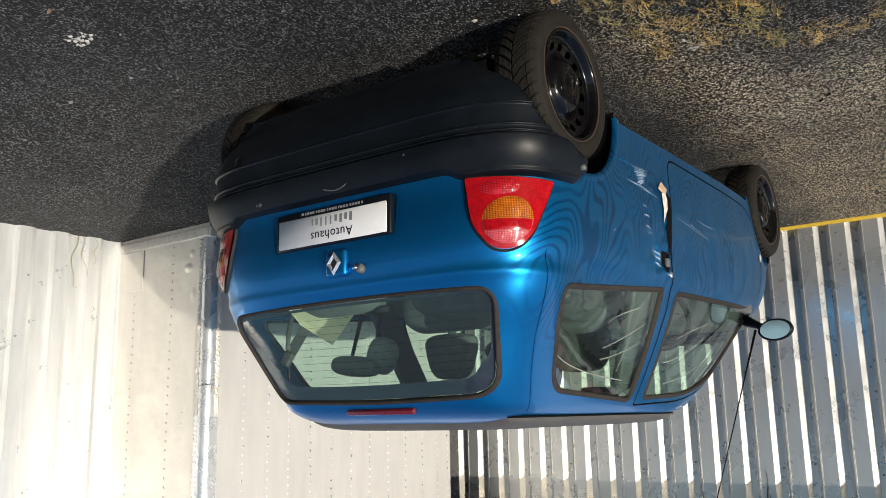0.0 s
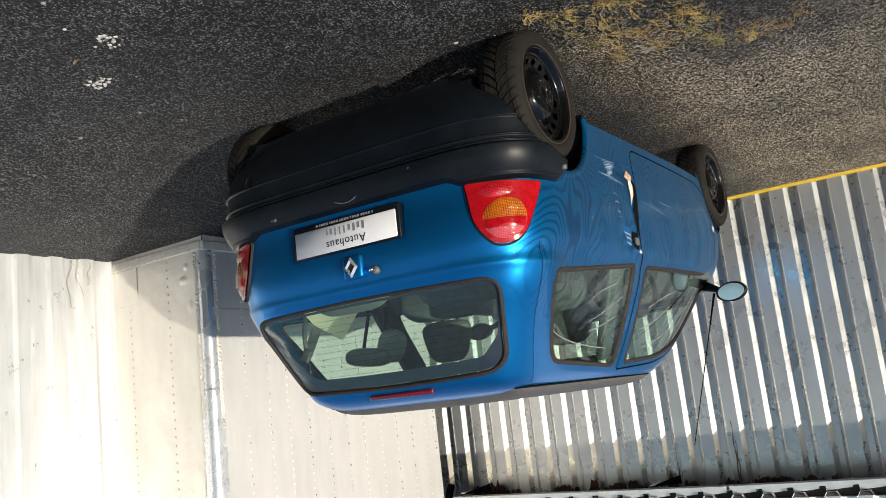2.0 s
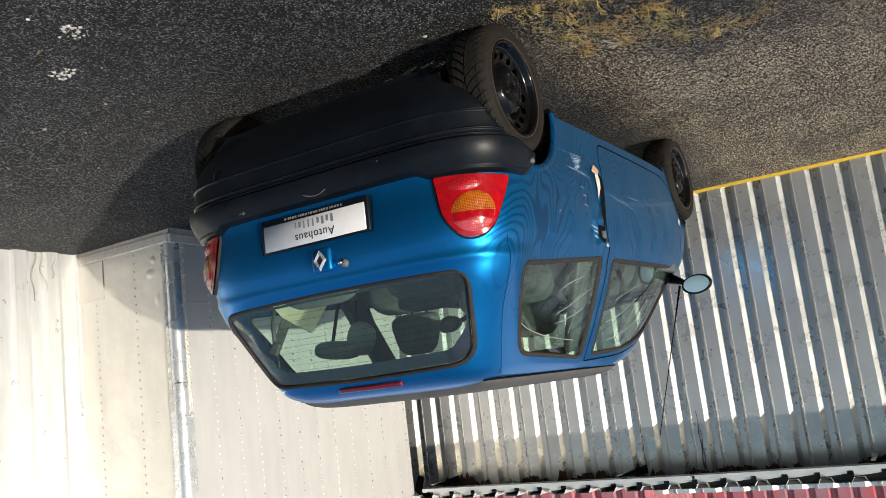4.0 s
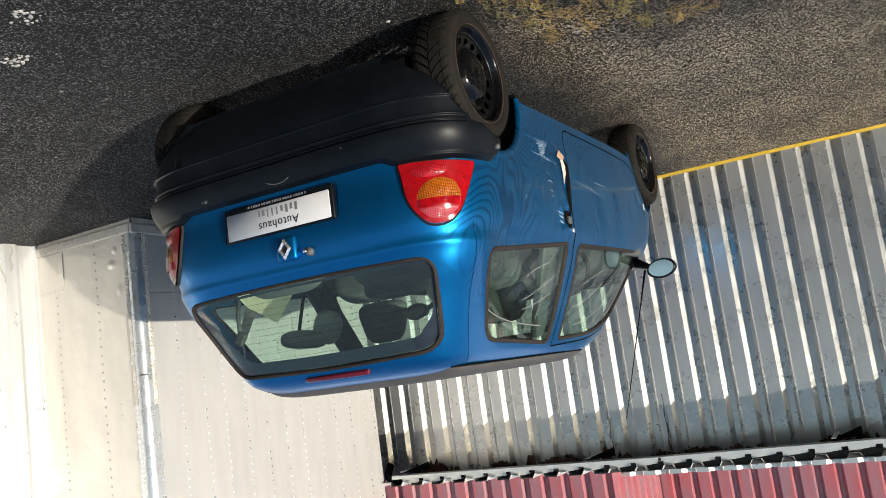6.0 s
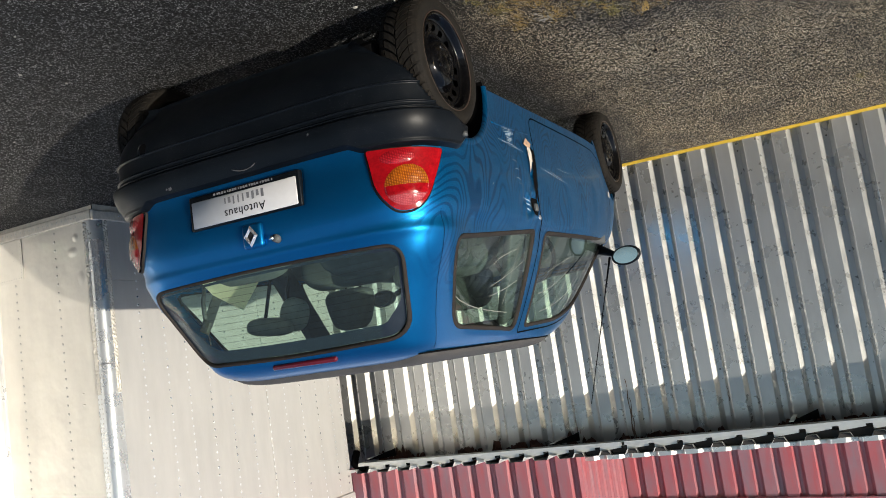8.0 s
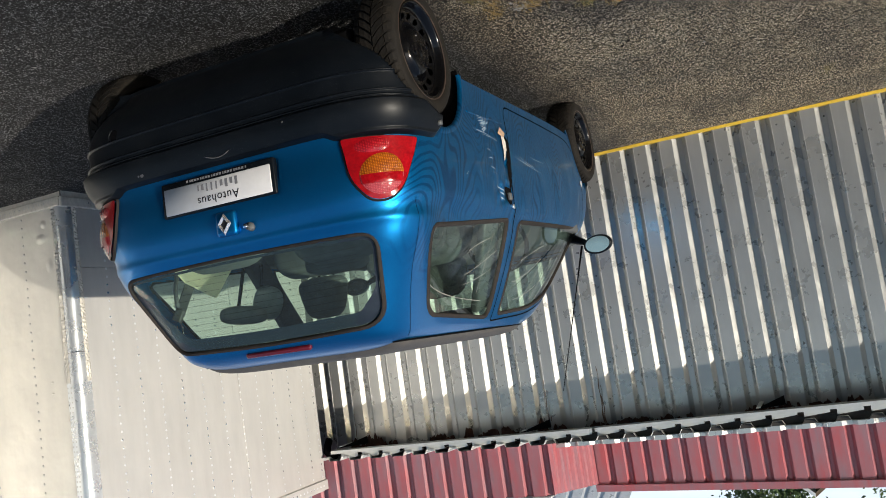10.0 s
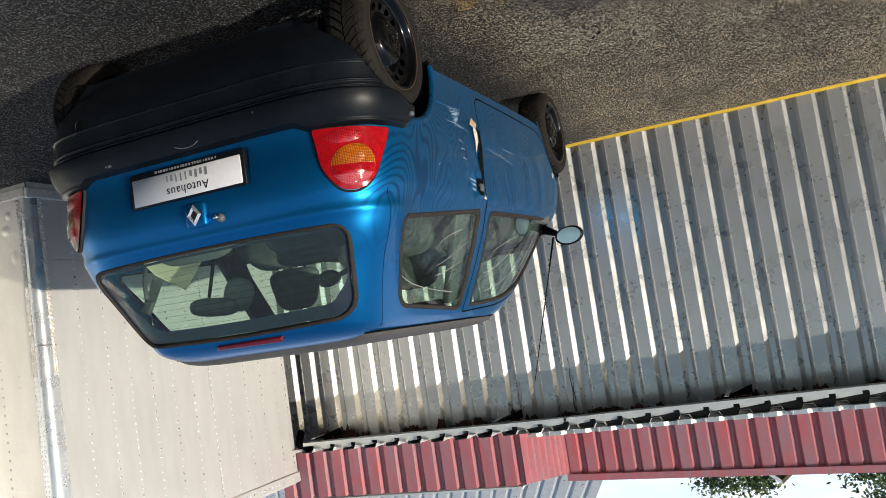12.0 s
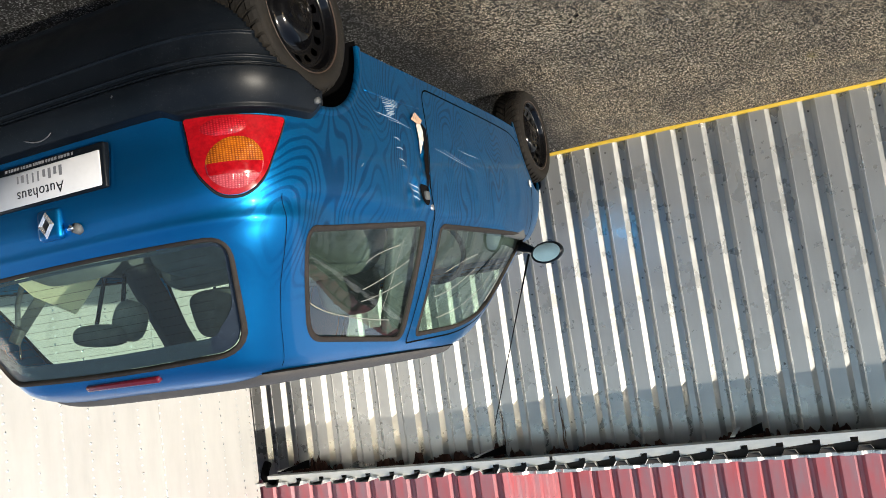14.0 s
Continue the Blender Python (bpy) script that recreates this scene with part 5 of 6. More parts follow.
marks = [(2.824, 0.528, 3.035, 0.537, 0.004), (2.932, 0.539, 3.11, 0.545, 0.003), (2.958, 0.601, 3.001, 0.608, 0.005), (2.97, 0.638, 3.022, 0.640, 0.005), (2.981, 0.678, 3.032, 0.685, 0.005), (3.306, 0.592, 3.699, 0.622, 0.003), (3.40, 0.585, 3.62, 0.61, 0.002), (3.553, 0.558, 3.785, 0.566, 0.003),
         (3.06, 0.755, 3.17, 0.775, 0.005), (3.08, 0.775, 3.175, 0.79, 0.006), (3.10, 0.80, 3.17, 0.808, 0.006), (3.0, 0.70, 3.05, 0.705, 0.003), (2.70, 0.745, 2.72, 0.735, 0.004)]
rs2 = np.random.RandomState(9)
for k in range(11):
    f = k / 10
    marks.append((2.885 + 0.035 * f + 0.02 * rs2.rand(), 0.459 + 0.072 * f, 3.04 - 0.03 * f - 0.03 * rs2.rand(), 0.457 + 0.055 * f, 0.0015 + 0.0045 * rs2.rand()))
for y0, z0, y1, z1, w in marks:
    pts = [(y0 + (y1 - y0) * t, z0 + (z1 - z0) * t + 0.002 * math.sin(5 * t + y0 * 7)) for t in np.linspace(0, 1, 10)]
    V, F = strip(pts, ps, w, 0.0015)
    # ragged ends: the mark thins out both ways
    n = len(pts)
    for i in range(n):
        k = 0.15 + 0.85 * math.sin(math.pi * (i + 0.5) / n) * (0.6 + 0.4 * rs2.rand())
        m = (V[i] + V[n + i]) / 2
        V[i], V[n + i] = m + (V[i] - m) * k, m + (V[n + i] - m) * k
    part("scratch", (V, F), SCRATCH, car, "pale scrape mark")
for sd in (-1, 1):
    part("pressed_crease", tube([side_point(y, float(np.interp(y, (2.79, 2.87, 3.23), (0.463, 0.460, 0.441))), sd, -0.001) for y in np.linspace(2.785, 3.225, 16)], 0.0035, 8), PAINT, car)

# door mirrors; the aerial stands on the left one
for sd in (-1, 1):
    mx, my, mz = CX + sd * 0.845, 4.47, 0.975
    V, F = [], []
    n, prof3 = 28, [(0.0, 0.062), (0.35, 0.060), (0.7, 0.050), (0.92, 0.03), (1.0, 0.0)]
    ell = lambda t, f: (mx + 0.085 * f * math.cos(t), mz + 0.056 * f * math.sin(t) + 0.006 * f * math.cos(t))
    for f, d in ((0.93, -0.012), (1.0, -0.008), (1.02, 0.01), (0.95, 0.045), (0.7, 0.075), (0.3, 0.09)):
        V += [(ell(t, f)[0], my + d, ell(t, f)[1]) for t in np.arange(n) * math.tau / n]
    for k in range(5):
        F += [[k * n + i, k * n + (i + 1) % n, (k + 1) * n + (i + 1) % n, (k + 1) * n + i] for i in range(n)]
    F.append([5 * n + i for i in range(n)])
    mir = part("door_mirror", (np.array(V), F), PLASTIC, car, "black door mirror")
    part("mirror_glass", (np.array([(ell(t, 0.84)[0], my - 0.009 + (0.10 * (ell(t, 0.84)[0] - mx) - 0.30 * (ell(t, 0.84)[1] - mz) if sd > 0 else -0.15 * (ell(t, 0.84)[0] - mx) + 0.145 * (ell(t, 0.84)[1] - mz)), ell(t, 0.84)[1]) for t in np.arange(n) * math.tau / n]), [list(range(n))]), MIRROR, mir, "oval mirror glass", smooth=False)
    part("mirror_foot", tube([(CX + sd * (side_x(4.58, 0.9) - 0.02), 4.59, 0.90), (CX + sd * 0.75, 4.53, 0.945), (CX + sd * 0.79, 4.50, 0.97)], [0.034, 0.019, 0.015], 12), PLASTIC, mir)
part("aerial", tube([(CX - 0.755, 4.44, 0.975), (CX - 0.757, 4.20, 1.20), (CX - 0.76, 3.63, 1.74)], [0.007, 0.0032, 0.0022], 6), DARK, car, "thin black aerial leaning back")

# cabin, seen through the glass
def cushion(lo, hi, m=Matrix(), bev=0.05):
    return moved(box(lo, hi, bev, 3), m)


def pillow(c, r, e=0.6, taper=0.0, m=Matrix(), n=28):
    """A stuffed cushion: a rounded block about c, narrower towards its top by taper."""
    sp = lambda v, p: math.copysign(abs(v) ** p, v)
    V = []
    for j in range(n // 2 + 1):
        ph = -math.pi / 2 + math.pi * j / (n // 2)
        for i in range(n):
            th = math.tau * i / n
            z = sp(math.sin(ph), e)
            k = 1 - taper * z
            V.append((r[0] * k * sp(math.cos(ph), e) * sp(math.cos(th), e), r[1] * sp(math.cos(ph), e) * sp(math.sin(th), e), r[2] * z))
    F = [[j * n + i, j * n + (i + 1) % n, (j + 1) * n + (i + 1) % n, (j + 1) * n + i] for j in range(n // 2) for i in range(n)]
    return moved((V, F), Matrix.Translation(c) @ m)


def seat(name, x, y, z, parent):
    m = Matrix.Translation((x, y, z))
    s = part(name, cushion((-0.23, -0.10, 0.0), (0.23, 0.42, 0.14), m), FABRIC, parent, "dark grey fabric seat")
    part("backrest", pillow((0, 0, 0.28), (0.235, 0.07, 0.30), 0.42, 0.06, Matrix(), 36), FABRIC, s).matrix_local = Matrix.Translation(-Vector(ORIGIN[car.name])) @ m @ pose(0, -0.08, 0.08, 16) @ Matrix.Translation(ORIGIN[car.name])
    return s


def posts(s, x, y0, z0, y1, z1, gap=0.06):
    for dx in (-gap, gap):
        part("headrest_post", tube([(x + dx, y0, z0), (x + dx, y1, z1)], 0.006, 8), DARK, s)


fs = seat("front_seat", CX - 0.33, 3.42, 0.40, car)
part("headrest", pillow((CX - 0.33, 3.30, 1.10), (0.135, 0.055, 0.10), 0.55, 0.15), FABRIC, fs)
posts(fs, CX - 0.33, 3.31, 1.05, 3.35, 0.96)
fs = seat("front_seat", CX + 0.33, 3.42, 0.345, car)
part("headrest", pillow((CX + 0.345, 3.29, 1.098), (0.127, 0.055, 0.108), 0.52, 0.24), FABRIC, fs, "rounded dark headrest")
posts(fs, CX + 0.335, 3.30, 1.03, 3.33, 0.95, 0.045)
rs = seat("rear_seat", CX - 0.27, 2.72, 0.38, car)
part("headrest", pillow((CX - 0.16, 2.64, 1.0), (0.15, 0.06, 0.055), 0.6), FABRIC, rs, "dark headrest pushed down")
rs = seat("rear_seat", CX + 0.33, 2.72, 0.325, car)
part("headrest", join(pillow((CX + 0.335, 2.60, 1.168), (0.125, 0.045, 0.042), 0.72, 0.0, pose(0, 0, 0, 0, 6, 0)), pillow((CX + 0.225, 2.64, 1.128), (0.070, 0.045, 0.075), 0.8, 0.0, pose(0, 0, 0, 0, 22, 0))), FABRIC_GREY, rs, "raised grey headrest, tipped sideways")
part("headrest_post", tube([(CX + 0.354, 2.66, 0.95), (CX + 0.381, 2.62, 1.15)], 0.008, 8), DARK, rs)
part("headrest_post", tube([(CX + 0.262, 2.67, 0.95), (CX + 0.250, 2.63, 1.10)], 0.008, 8), DARK, rs)
part("seat_belt", (np.array([(CX + 0.52, 2.37, 1.135), (CX + 0.505, 2.41, 1.145), (CX + 0.61, 2.62, 0.99), (CX + 0.62, 2.57, 0.98), (CX + 0.525, 2.37, 1.135), (CX + 0.51, 2.41, 1.145), (CX + 0.615, 2.62, 0.99), (CX + 0.625, 2.57, 0.98)]), [[0, 1, 2, 3], [4, 7, 6, 5], [0, 4, 5, 1], [1, 5, 6, 2], [2, 6, 7, 3], [3, 7, 4, 0]]), CABIN, car, "grey seat belt", smooth=False)
strut = part("gas_strut", tube([(CX + 0.60, 2.50, 0.93), (CX + 0.585, 2.46, 1.02), (CX + 0.545, 2.42, 1.12)], 0.010, 10), CABIN, car, "grey gas strut of the tailgate")
part("strut_rod", tube([(CX + 0.545, 2.42, 1.12), (CX + 0.497, 2.385, 1.225)], 0.005, 8), CHROME, strut)
part("belt_clasp", cushion((-0.022, -0.012, -0.028), (0.022, 0.012, 0.028), Matrix.Translation((CX + 0.525, 2.40, 1.135)) @ pose(0, 0, 0, 10, 25, 0), 0.006), SCREW, car, "dull metal belt fitting")
FLAP = [(2.59, 2.44, 0.91), (2.55, 2.89, 0.84), (2.57, 2.70, 1.06), (2.59, 2.53, 0.985)]
part("cream_flap", (np.array([(x + dx, y, z) for dx in (0.0, 0.006) for x, y, z in FLAP]), [[0, 1, 2, 3], [4, 7, 6, 5], [0, 4, 5, 1], [1, 5, 6, 2], [2, 6, 7, 3], [3, 7, 4, 0]]), CARD, car, "cream folded card hanging inside by the window", smooth=False)
for k in range(11):
    zz = 1.03 + 0.025 * k
    hw = 0.56 - 0.30 * (zz - 0.99) - 0.02
    pts = [(x, zz - 0.006 * (x / 0.5) ** 2) for x in np.linspace(-hw, hw, 20)]
    part("heater_line", strip(pts, tail_point, 0.0009, -0.0045), INK, tg)
part("parcel_board", cushion((CX - 0.52, 2.26, 0.80), (CX + 0.52, 2.50, 0.83), Matrix(), 0.01), CABIN, car, "grey parcel shelf")
part("dashboard", cushion((CX - 0.66, 4.28, 0.72), (CX + 0.66, 4.80, 0.94), Matrix(), 0.06), CABIN, car, "dark dashboard")
part("steering_wheel", (lambda: (lambda V, F: moved((V, F), Matrix.Translation((CX - 0.34, 4.12, 0.90)) @ pose(0, 0, 0, 60)))(*tube([(0.18 * math.cos(t), 0.18 * math.sin(t), 0) for t in np.linspace(0, math.tau, 40)], 0.014, 8)))(), DARK, car)
for sd in (-1, 1):
    part("pillar_trim", cushion((-0.02, -0.09, 0.0), (0.02, 0.09, 0.48), Matrix.Translation((CX + sd * 0.69, 3.17, 0.84)) @ pose(0, 0, 0, -13, -sd * 20, 0), 0.012), FABRIC_DARK if sd > 0 else CABIN, car)
    part("door_card", cushion((CX + sd * 0.715 - 0.02, 2.86, 0.46), (CX + sd * 0.715 + 0.02, 4.5, 0.885), Matrix(), 0.015), CABIN, car)
    part("headliner_rail", cushion((CX + sd * 0.44 - 0.03, 2.62, 1.335), (CX + sd * 0.44 + 0.03, 4.0, 1.362), Matrix(), 0.012), CABIN, car)
part("sun_visor_bar", cushion((CX - 0.34, 4.06, 1.31), (CX + 0.34, 4.13, 1.35), Matrix(), 0.015), CABIN, car)
part("inner_mirror", cushion((CX - 0.11, 4.14, 1.24), (CX + 0.11, 4.17, 1.30), Matrix(), 0.015), CABIN, car)

# ---- distance ----
# added out of view: its pale seams give lines reflected in flank and glass
hall = thing("hall", (-14.0, 6.0, 0), "unseen low grey hall with pale upright seams, added for reflections", "building")
part("hall_body", box((-20, -4, 0), (-13.0, 26, 3.4)), CONCRETE, hall, smooth=False)
for k in range(66):
    part("seam", box((-13.0, -3.6 + k * 0.45, 0.0), (-12.93, -3.46 + k * 0.45, 3.38), 0.01), SHEET_WHITE, hall, smooth=False)
part("hall_roof", box((-20.3, -4.3, 3.4), (-12.7, 26.3, 3.6), 0.02), GALV, hall, smooth=False)


def tree(loc, height, spread, count, low):
    t = thing("tree", loc, "broad green leafy tree beyond the sheds", "tree", "trees beyond the sheds")
    x, y, z = loc
    trunk = [tube([(x, y, z), (x + 0.1, y, z + height * 0.3), (x - 0.05, y + 0.1, z + height * 0.6)], [0.25, 0.2, 0.12], 8)]
    rng = np.random.RandomState(int(height * 100 + count))
    cl = []
    for k in range(14):
        a = rng.rand() * math.tau
        e = (x + spread * 0.75 * math.cos(a) * rng.rand() ** 0.5, y + spread * 0.75 * math.sin(a) * rng.rand() ** 0.5, z + height * (low + (1 - low) * rng.rand()))
        trunk.append(tube([(x, y + 0.05, z + height * 0.35), ((x + e[0]) / 2, (y + e[1]) / 2, z + height * 0.5), e], [0.09, 0.05, 0.015], 5))
        cl.append(e)
    part("trunk", join(*trunk), BARK, t)
    V, F = [], []
    for k in range(count):
        c = np.array(cl[rng.randint(len(cl))]) + rng.randn(3) * spread * np.array([0.2, 0.2, 0.13])
        u, w = rng.randn(3), rng.randn(3)
        u /= np.linalg.norm(u)
        w -= u * w.dot(u)
        w /= np.linalg.norm(w)
        s = 0.05 + 0.06 * rng.rand()
        b = len(V)
        V += [c - u * s, c + w * s * 0.5, c + u * s, c - w * s * 0.5]
        F.append([b, b + 1, b + 2, b + 3])
    part("crown", (np.array(V), F), LEAF, t, smooth=False)


tree((-1.6, 30.0, 0), 9.6, 2.0, 6000, 0.5)
tree((3.1, 31.0, 0), 8.75, 1.6, 5000, 0.45)
# two trees added out of view, to be reflected in the side glass
tree((-26.0, 4.0, 0), 7.5, 4.5, 7000, 0.3)
tree((-26.0, 12.0, 0), 8.0, 4.5, 7000, 0.3)
clouds, cnt, cb = nodes_of("pale cloud backdrop")
em = cnt.nodes.new("ShaderNodeEmission")
cnt.links.new(ramp(cnt, tex_noise(cnt, coords(cnt, (0.01, 0.01, 0.03)), 1.0, 6.0), [(0.3, (0.50, 0.68, 0.92)), (0.65, (0.88, 0.93, 0.98))]), em.inputs["Color"])
cnt.links.new(em.outputs[0], cnt.nodes["Material Output"].inputs["Surface"])
solo("backdrop", (np.array([(-500, 420, -5), (500, 420, -5), (500, 420, 300), (-500, 420, 300)]), [[0, 1, 2, 3]]), clouds, "pale blue sky with thin white cloud", "sky", kind="structure")
far = thing("far_shed", (6.0, 13.0, 0), "grey corrugated shed roof behind the parapet", "building")
pr = trapezoid(26, 0.28, 0.05, 0.17, 0.03)
nn = len(pr)
fv = [(2.6 + 0.55 * 0 + a, 12.0 + d, 3.2) for a, d in pr] + [(2.6 + a + 1.6, 14.5 + d, 5.4) for a, d in pr]
part("far_roof", (np.array(fv), [[i, i + 1, nn + i + 1, nn + i] for i in range(nn - 1)]), SHEET_WHITE, far, smooth=False)
part("far_wall", box((2.6, 12.1, 0), (9.8, 14.4, 3.18)), CONCRETE, far, smooth=False)

def far_house(x, y, peak, eave, half, depth):
    h = thing("house", (x, y, 0), "pale far house with a pitched roof", "house")
    part("wall", (np.array([(x - half, yy, zz) for yy in (y, y + depth) for zz in (0, eave)] + [(x + half, yy, zz) for yy in (y, y + depth) for zz in (0, eave)] + [(x, y, peak), (x, y + depth, peak)]), [[0, 4, 5, 8, 1], [2, 3, 9, 7, 6], [0, 1, 3, 2], [4, 6, 7, 5]]), CONCRETE, h, smooth=False)
    for sd in (-1, 1):
        run, drop = half + 0.5, (peak - eave) * (half + 0.5) / half
        V = [(x + sd * u * run, yy, peak + dz - u * drop) for dz in (0.16, 0.02) for u in (0, 1) for yy in (y - 0.5, y + depth + 0.5)]
        part("roof", (np.array(V), [[0, 1, 3, 2], [4, 6, 7, 5], [0, 2, 6, 4], [1, 5, 7, 3], [2, 3, 7, 6], [0, 4, 5, 1]]), BARK if sd < 0 else SHEET_WHITE, h, smooth=False)


far_house(1.53, 30.6, 8.26, 5.2, 3.7, 8.0)

# ---- small things on the ground ----
rng = np.random.RandomState(4)


def chips(spots, name, label, mat):
    vf = []
    for x, y, r in spots:
        n = rng.randint(5, 8)
        r *= 0.8
        a0 = rng.rand() * 6
        h = r * (0.25 + 0.35 * rng.rand())
        z = ground_z(x, y)
        V = [(x + r * (0.7 + 0.5 * rng.rand()) * math.cos(a0 + k * math.tau / n), y + r * (0.6 + 0.5 * rng.rand()) * math.sin(a0 + k * math.tau / n), z - 0.003) for k in range(n)]
        V += [(x + (p[0] - x) * 0.7, y + (p[1] - y) * 0.7, z + h) for p in V]
        vf.append((V, [[k, (k + 1) % n, n + (k + 1) % n, n + k] for k in range(n)] + [list(range(n, 2 * n))]))
    return solo(name, join(*vf), mat, label, "stones", kind="stuff", smooth=False)


sp = [(rng.uniform(-1.5, 5), rng.uniform(0.3, 6.0), rng.choice([0.003, 0.004, 0.006, 0.010], p=[0.45, 0.3, 0.17, 0.08])) for _ in range(260)]
sp += [(2.913, 1.871, 0.014), (3.318, 1.846, 0.014), (2.875, 2.065, 0.011), (3.264, 2.02, 0.008), (2.014, 1.861, 0.008), (1.536, 2.33, 0.013), (2.748, 1.887, 0.009), (2.6, 1.62, 0.010), (2.42, 1.2, 0.012), (2.30, 1.05, 0.012)]
chips(sp, "stone_chips", "scattered pale stone chips on the asphalt", CHIP)
for cx, cy, n in ((2.745, 1.555, 26), (2.40, 1.36, 16), (0.985, 3.02, 14)):
    chips([(cx + rng.randn() * 0.03, cy + rng.randn() * 0.025, rng.choice([0.003, 0.005, 0.008, 0.012])) for _ in range(2 * n)], "crumbled_plaster", "small heap of crumbled white plaster on the asphalt", CHIP)


def weed_patch(cx, cy, rx, ry, n, mat):
    """Loose clumps of thin wiry runners that fork and curl, with tiny leaves and bare asphalt between."""
    V, F = [], []

    def ribbon(pts, w):
        i = len(V)
        for k, (x, y, z) in enumerate(pts):
            a, c = pts[max(0, k - 1)], pts[min(len(pts) - 1, k + 1)]
            dx, dy = c[0] - a[0], c[1] - a[1]
            d = math.hypot(dx, dy) + 1e-6
            ww = w * (1 - 0.6 * k / len(pts))
            V.extend([(x - dy / d * ww, y + dx / d * ww, z), (x + dy / d * ww, y - dx / d * ww, z + ww)])
        F.extend([i + 2 * k, i + 2 * k + 1, i + 2 * k + 3, i + 2 * k + 2] for k in range(len(pts) - 1))

    hearts = [(cx + rx * rng.randn() * 0.8, cy + ry * rng.randn() * 0.8) for _ in range(max(1, n // 16))]
    for k in range(int(n * 0.5)):
        hx, hy = hearts[rng.randint(len(hearts))]
        x, y = hx + rng.randn() * rx * 0.20, hy + rng.randn() * ry * 0.20
        b, bend, lift = rng.rand() * math.tau, rng.uniform(-1.5, 1.5), rng.uniform(0.004, 0.03)
        pts, steps = [], rng.randint(6, 14)
        for j in range(steps):
            z = ground_z(x, y) + 0.002 + lift * math.sin(math.pi * (j + 0.5) / steps)
            pts.append((x, y, z))
            x, y = x + 0.008 * math.cos(b), y + 0.008 * math.sin(b)
            b += bend * 0.14 + rng.randn() * 0.25
            if rng.rand() < 0.55:
                c, ln = b + rng.choice((-1, 1)) * rng.uniform(0.4, 1.4), rng.uniform(0.006, 0.018)
                ribbon([(x, y, z), (x + 0.5 * ln * math.cos(c), y + 0.5 * ln * math.sin(c), z + 0.004), (x + ln * math.cos(c + 0.4), y + ln * math.sin(c + 0.4), z + 0.002)], rng.uniform(0.0006, 0.0014))
        ribbon(pts, rng.uniform(0.0006, 0.0011))
    return solo("weed_patch", (np.array(V), F), mat, "dry yellow creeping weed in the asphalt", "weeds", "weeds in the asphalt", "stuff", smooth=False)


for cx, cy, rx, ry, n, m in ((1.20, 2.30, 0.09, 0.06, 60, WEED), (1.02, 2.55, 0.10, 0.10, 90, WEED), (0.97, 2.80, 0.09, 0.12, 110, WEED), (0.88, 2.92, 0.07, 0.10, 80, WEED), (1.12, 2.62, 0.06, 0.10, 60, WEED_GREEN), (0.80, 2.72, 0.10, 0.09, 80, WEED), (0.75, 2.95, 0.06, 0.08, 50, WEED_GREEN), (0.70, 3.05, 0.05, 0.14, 60, WEED_GREEN), (0.62, 3.15, 0.07, 0.10, 60, WEED), (0.93, 2.42, 0.14, 0.10, 70, WEED_GREEN), (1.10, 2.95, 0.06, 0.06, 30, WEED), (0.55, 2.75, 0.10, 0.08, 40, WEED), (0.42, 3.20, 0.06, 0.09, 40, WEED), (0.30, 3.02, 0.05, 0.05, 18, WEED), (0.95, 2.20, 0.05, 0.04, 22, WEED), (-0.28, 5.38, 0.04, 0.03, 14, WEED_GREEN)):
    weed_patch(cx, cy, rx, ry, n, m)

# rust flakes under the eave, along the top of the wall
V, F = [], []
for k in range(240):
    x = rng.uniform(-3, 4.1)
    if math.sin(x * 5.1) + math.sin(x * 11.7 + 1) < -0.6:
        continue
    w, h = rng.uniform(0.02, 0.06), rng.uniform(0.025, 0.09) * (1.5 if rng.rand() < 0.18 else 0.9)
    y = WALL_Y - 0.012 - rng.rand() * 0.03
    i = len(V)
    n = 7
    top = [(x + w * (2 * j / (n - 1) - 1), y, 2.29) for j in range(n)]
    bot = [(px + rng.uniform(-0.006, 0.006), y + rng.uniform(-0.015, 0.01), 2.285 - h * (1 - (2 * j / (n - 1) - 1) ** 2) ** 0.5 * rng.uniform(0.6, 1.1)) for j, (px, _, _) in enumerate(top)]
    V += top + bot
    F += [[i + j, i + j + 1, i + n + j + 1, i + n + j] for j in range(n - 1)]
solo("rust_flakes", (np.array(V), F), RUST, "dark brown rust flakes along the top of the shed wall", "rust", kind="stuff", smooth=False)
for pts in ([(WX - 0.03, 3.10, 0.16), (WX - 0.06, 3.11, 0.25), (WX - 0.05, 3.08, 0.34)], [(WX - 0.03, 3.02, 0.15), (WX - 0.05, 3.0, 0.28), (WX - 0.05, 3.04, 0.42)], [(WX - 0.03, 2.98, 0.16), (WX - 0.05, 2.93, 0.3), (WX - 0.05, 2.95, 0.5), (WX - 0.06, 2.98, 0.51)]):
    wire = [Vector(p) for p in pts]
    fine = [wire[0].lerp(wire[1], u).lerp(wire[1].lerp(wire[2], u), u) + Vector((0, 0.012 * math.sin(9 * u), 0)) for u in np.linspace(0, 1, 14)]
    solo("loose_wire", tube(fine + wire[3:], 0.003, 6), WIRE, "loose pale wire end at the foot of the wall", "wire", "loose wire ends")


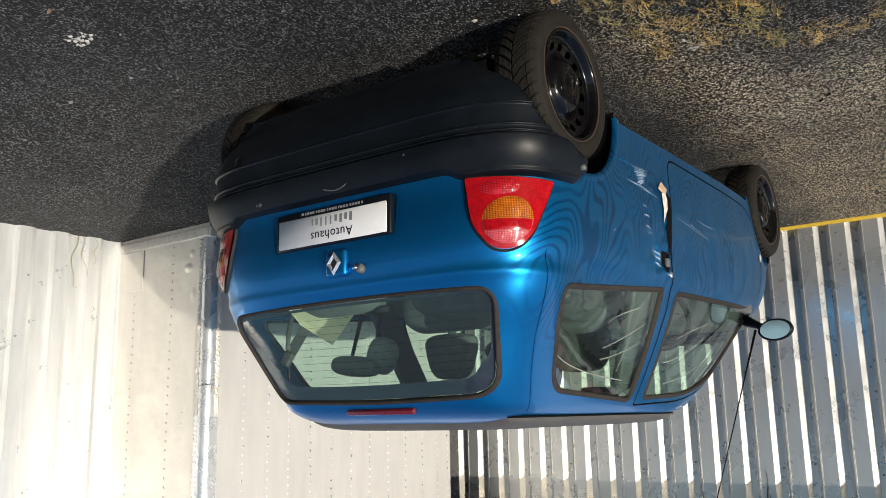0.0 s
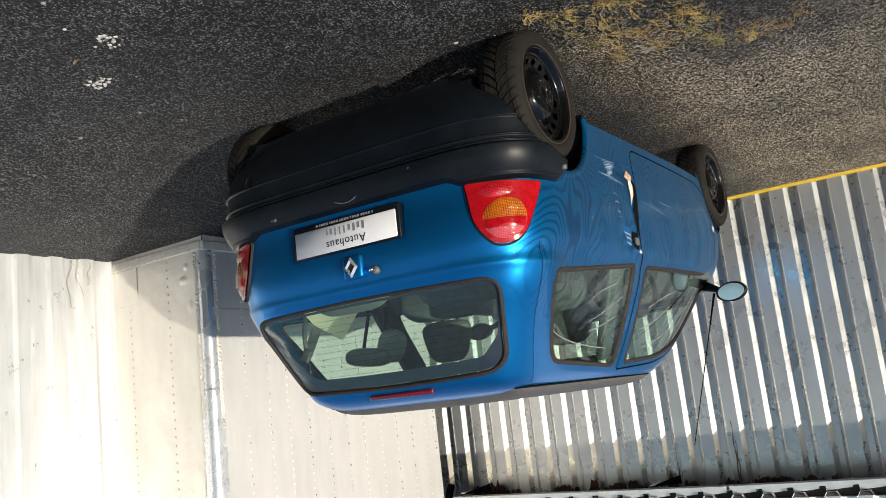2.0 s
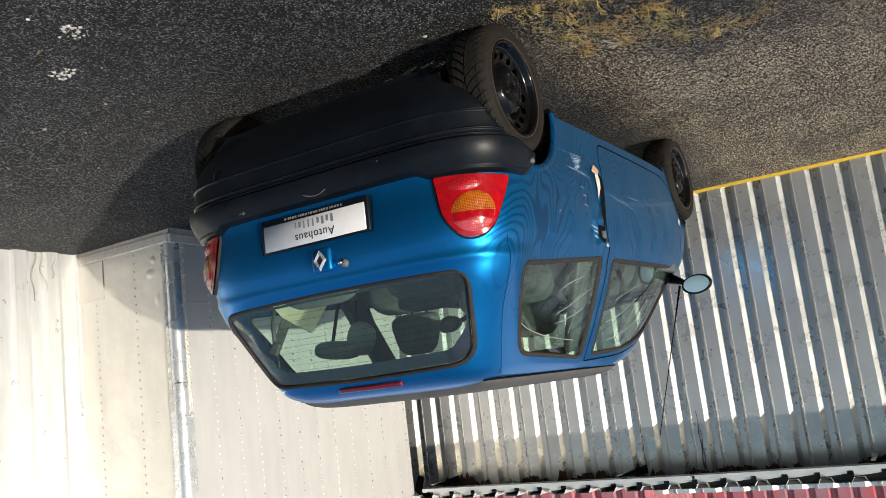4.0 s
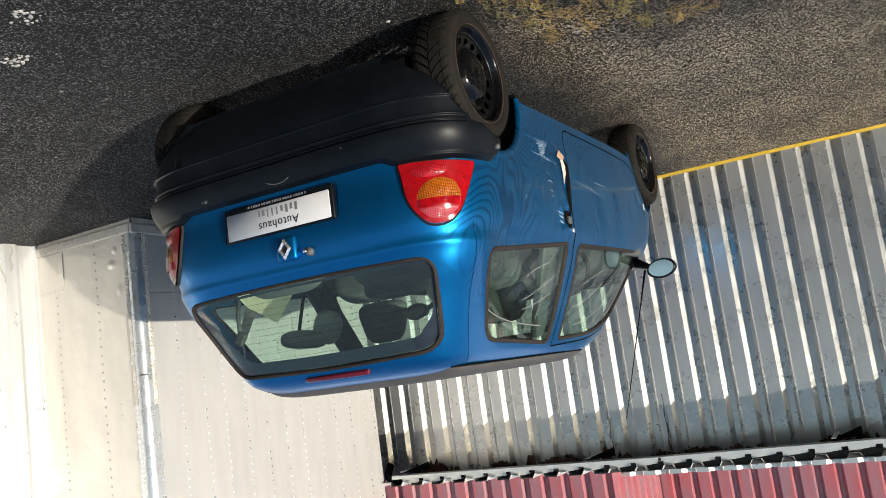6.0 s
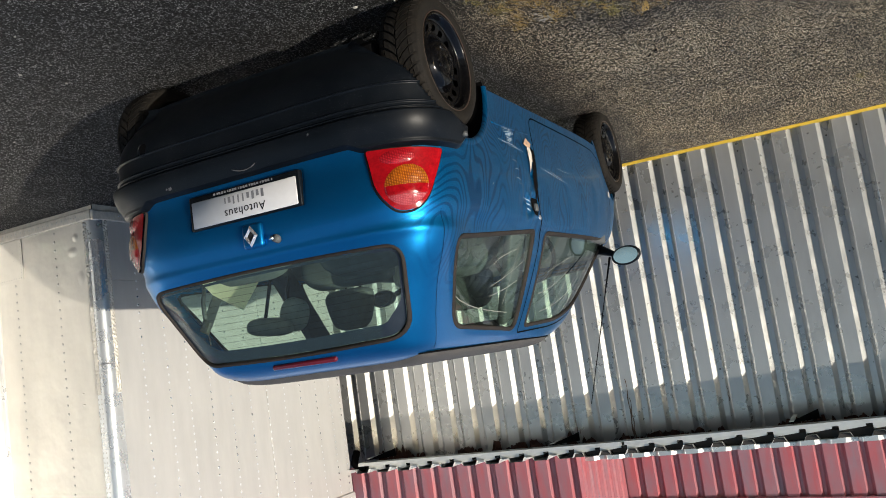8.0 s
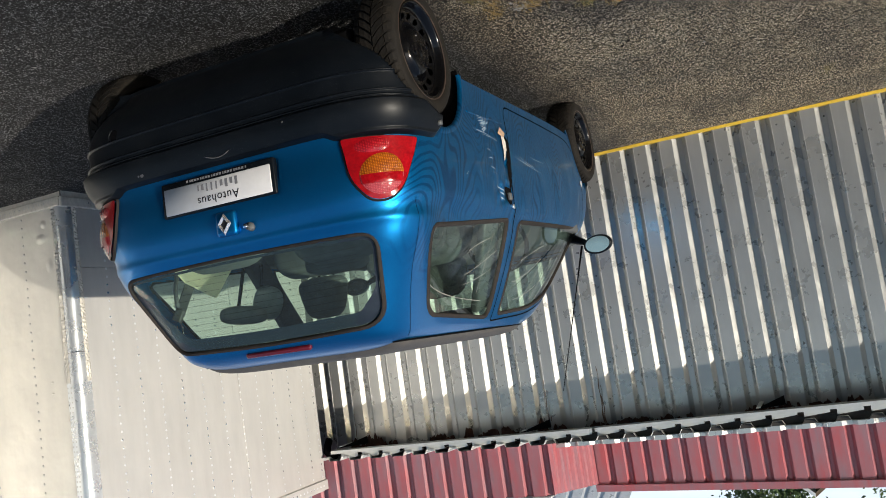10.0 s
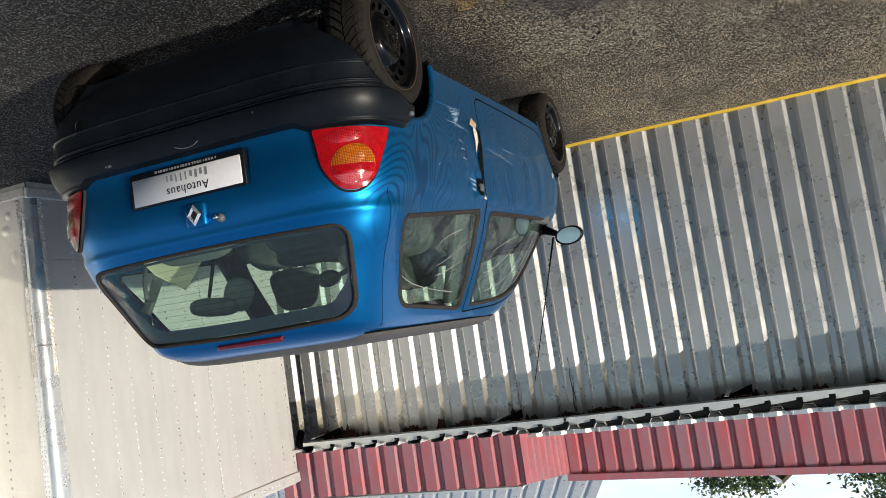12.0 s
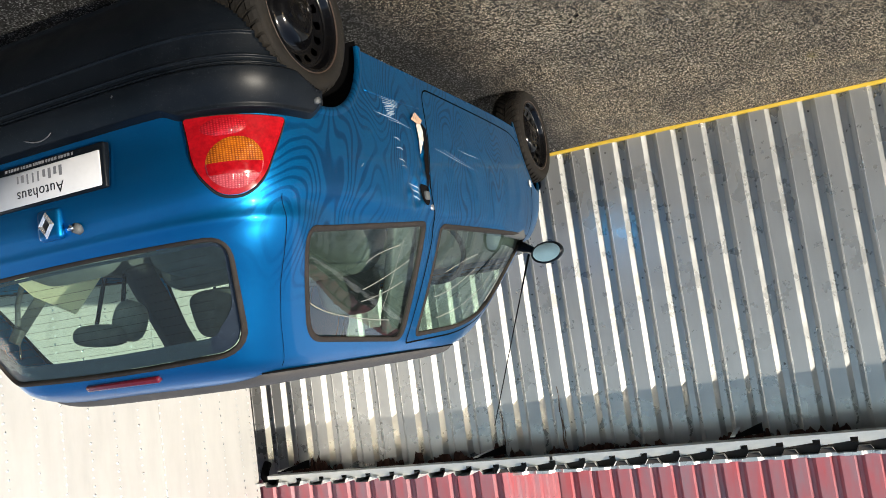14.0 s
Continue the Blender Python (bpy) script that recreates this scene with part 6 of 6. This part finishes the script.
# ---- last small things ----
part("wheel_wedge", moved(box((-0.05, -0.035, 0.0), (0.05, 0.035, 0.045), 0.008, 2), Matrix.Translation((1.725, 2.80, 0.0)) @ pose(0, 0, 0, 0, 0, 25)), CHIP, thing("stone_wedge", (1.725, 2.80, 0), "pale broken stone lying under the car", "stone"), smooth=False)
for x, z0, z1, w in ((2.225, 1.86, 2.2, 0.007), (2.205, 1.95, 2.2, 0.004), (3.27, 1.92, 2.1, 0.004), (1.765, 1.80, 2.26, 0.012), (1.752, 1.95, 2.26, 0.008), (1.0, 1.92, 2.05, 0.005), (4.077, 1.93, 2.2, 0.006)):
    V = []
    for k, z in enumerate(np.linspace(z0, z1, 14)):
        ww = 0.5 * w * (0.5 + 0.9 * abs(math.sin(k * 2.3 + x))) * (0.4 + 0.6 * k / 13)
        dx = 0.004 * math.sin(k * 1.1 + x * 5)
        V += [(x + dx - ww, WALL_Y - 0.0025, z), (x + dx + ww, WALL_Y - 0.0025, z)]
    part("rust_run", (np.array(V), [[2 * k, 2 * k + 1, 2 * k + 3, 2 * k + 2] for k in range(13)]), RUST_THIN, wall, "brown rust run", smooth=False)
drain = thing("drain_elbow", (4.22, 5.86, 2.2), "black rubber drain elbow at the gutter end", "pipe")
part("elbow", tube([(4.10, 5.87, 2.285), (4.17, 5.87, 2.28), (4.20, 5.88, 2.25), (4.21, 5.92, 2.20), (4.215, 5.96, 2.16)], 0.033, 12), DARK, drain)
chips([(rng.uniform(-1.5, 1.6), 6.13 - abs(rng.randn()) * 0.13, rng.choice([0.004, 0.006, 0.010])) for _ in range(70)], "gravel_edge", "loose pale gravel along the foot of the shed wall", CHIP)
V = []
for k in range(9):
    f = k / 8
    w = 0.010 * abs(math.sin(math.pi * f + 0.3 * math.sin(k * 1.7))) ** 0.8 + 0.001
    cx, cy = 0.78 - 0.12 * f + 0.012 * math.sin(k * 2.1), 4.0 - 0.15 * f
    V += [(cx - w, cy - w * 0.6, 0.0045), (cx + w, cy + w * 0.6, 0.0045)]
solo("asphalt_crack", (np.array(V), [[2 * k, 2 * k + 1, 2 * k + 3, 2 * k + 2] for k in range(8)]), DARK, "short dark crack in the asphalt", "crack", kind="structure", smooth=False)
V = [(2.60 + 0.022 * math.cos(a), 1.36 + 0.007 * math.sin(a), 0.006 + 0.012 * abs(math.cos(a))) for a in np.arange(12) * math.tau / 12] + [(2.60, 1.36, 0.004)]
solo("dead_leaf", (np.array(V), [[k, (k + 1) % 12, 12] for k in range(12)]), LEAF_BROWN, "curled brown dead leaf on the asphalt", "leaf")
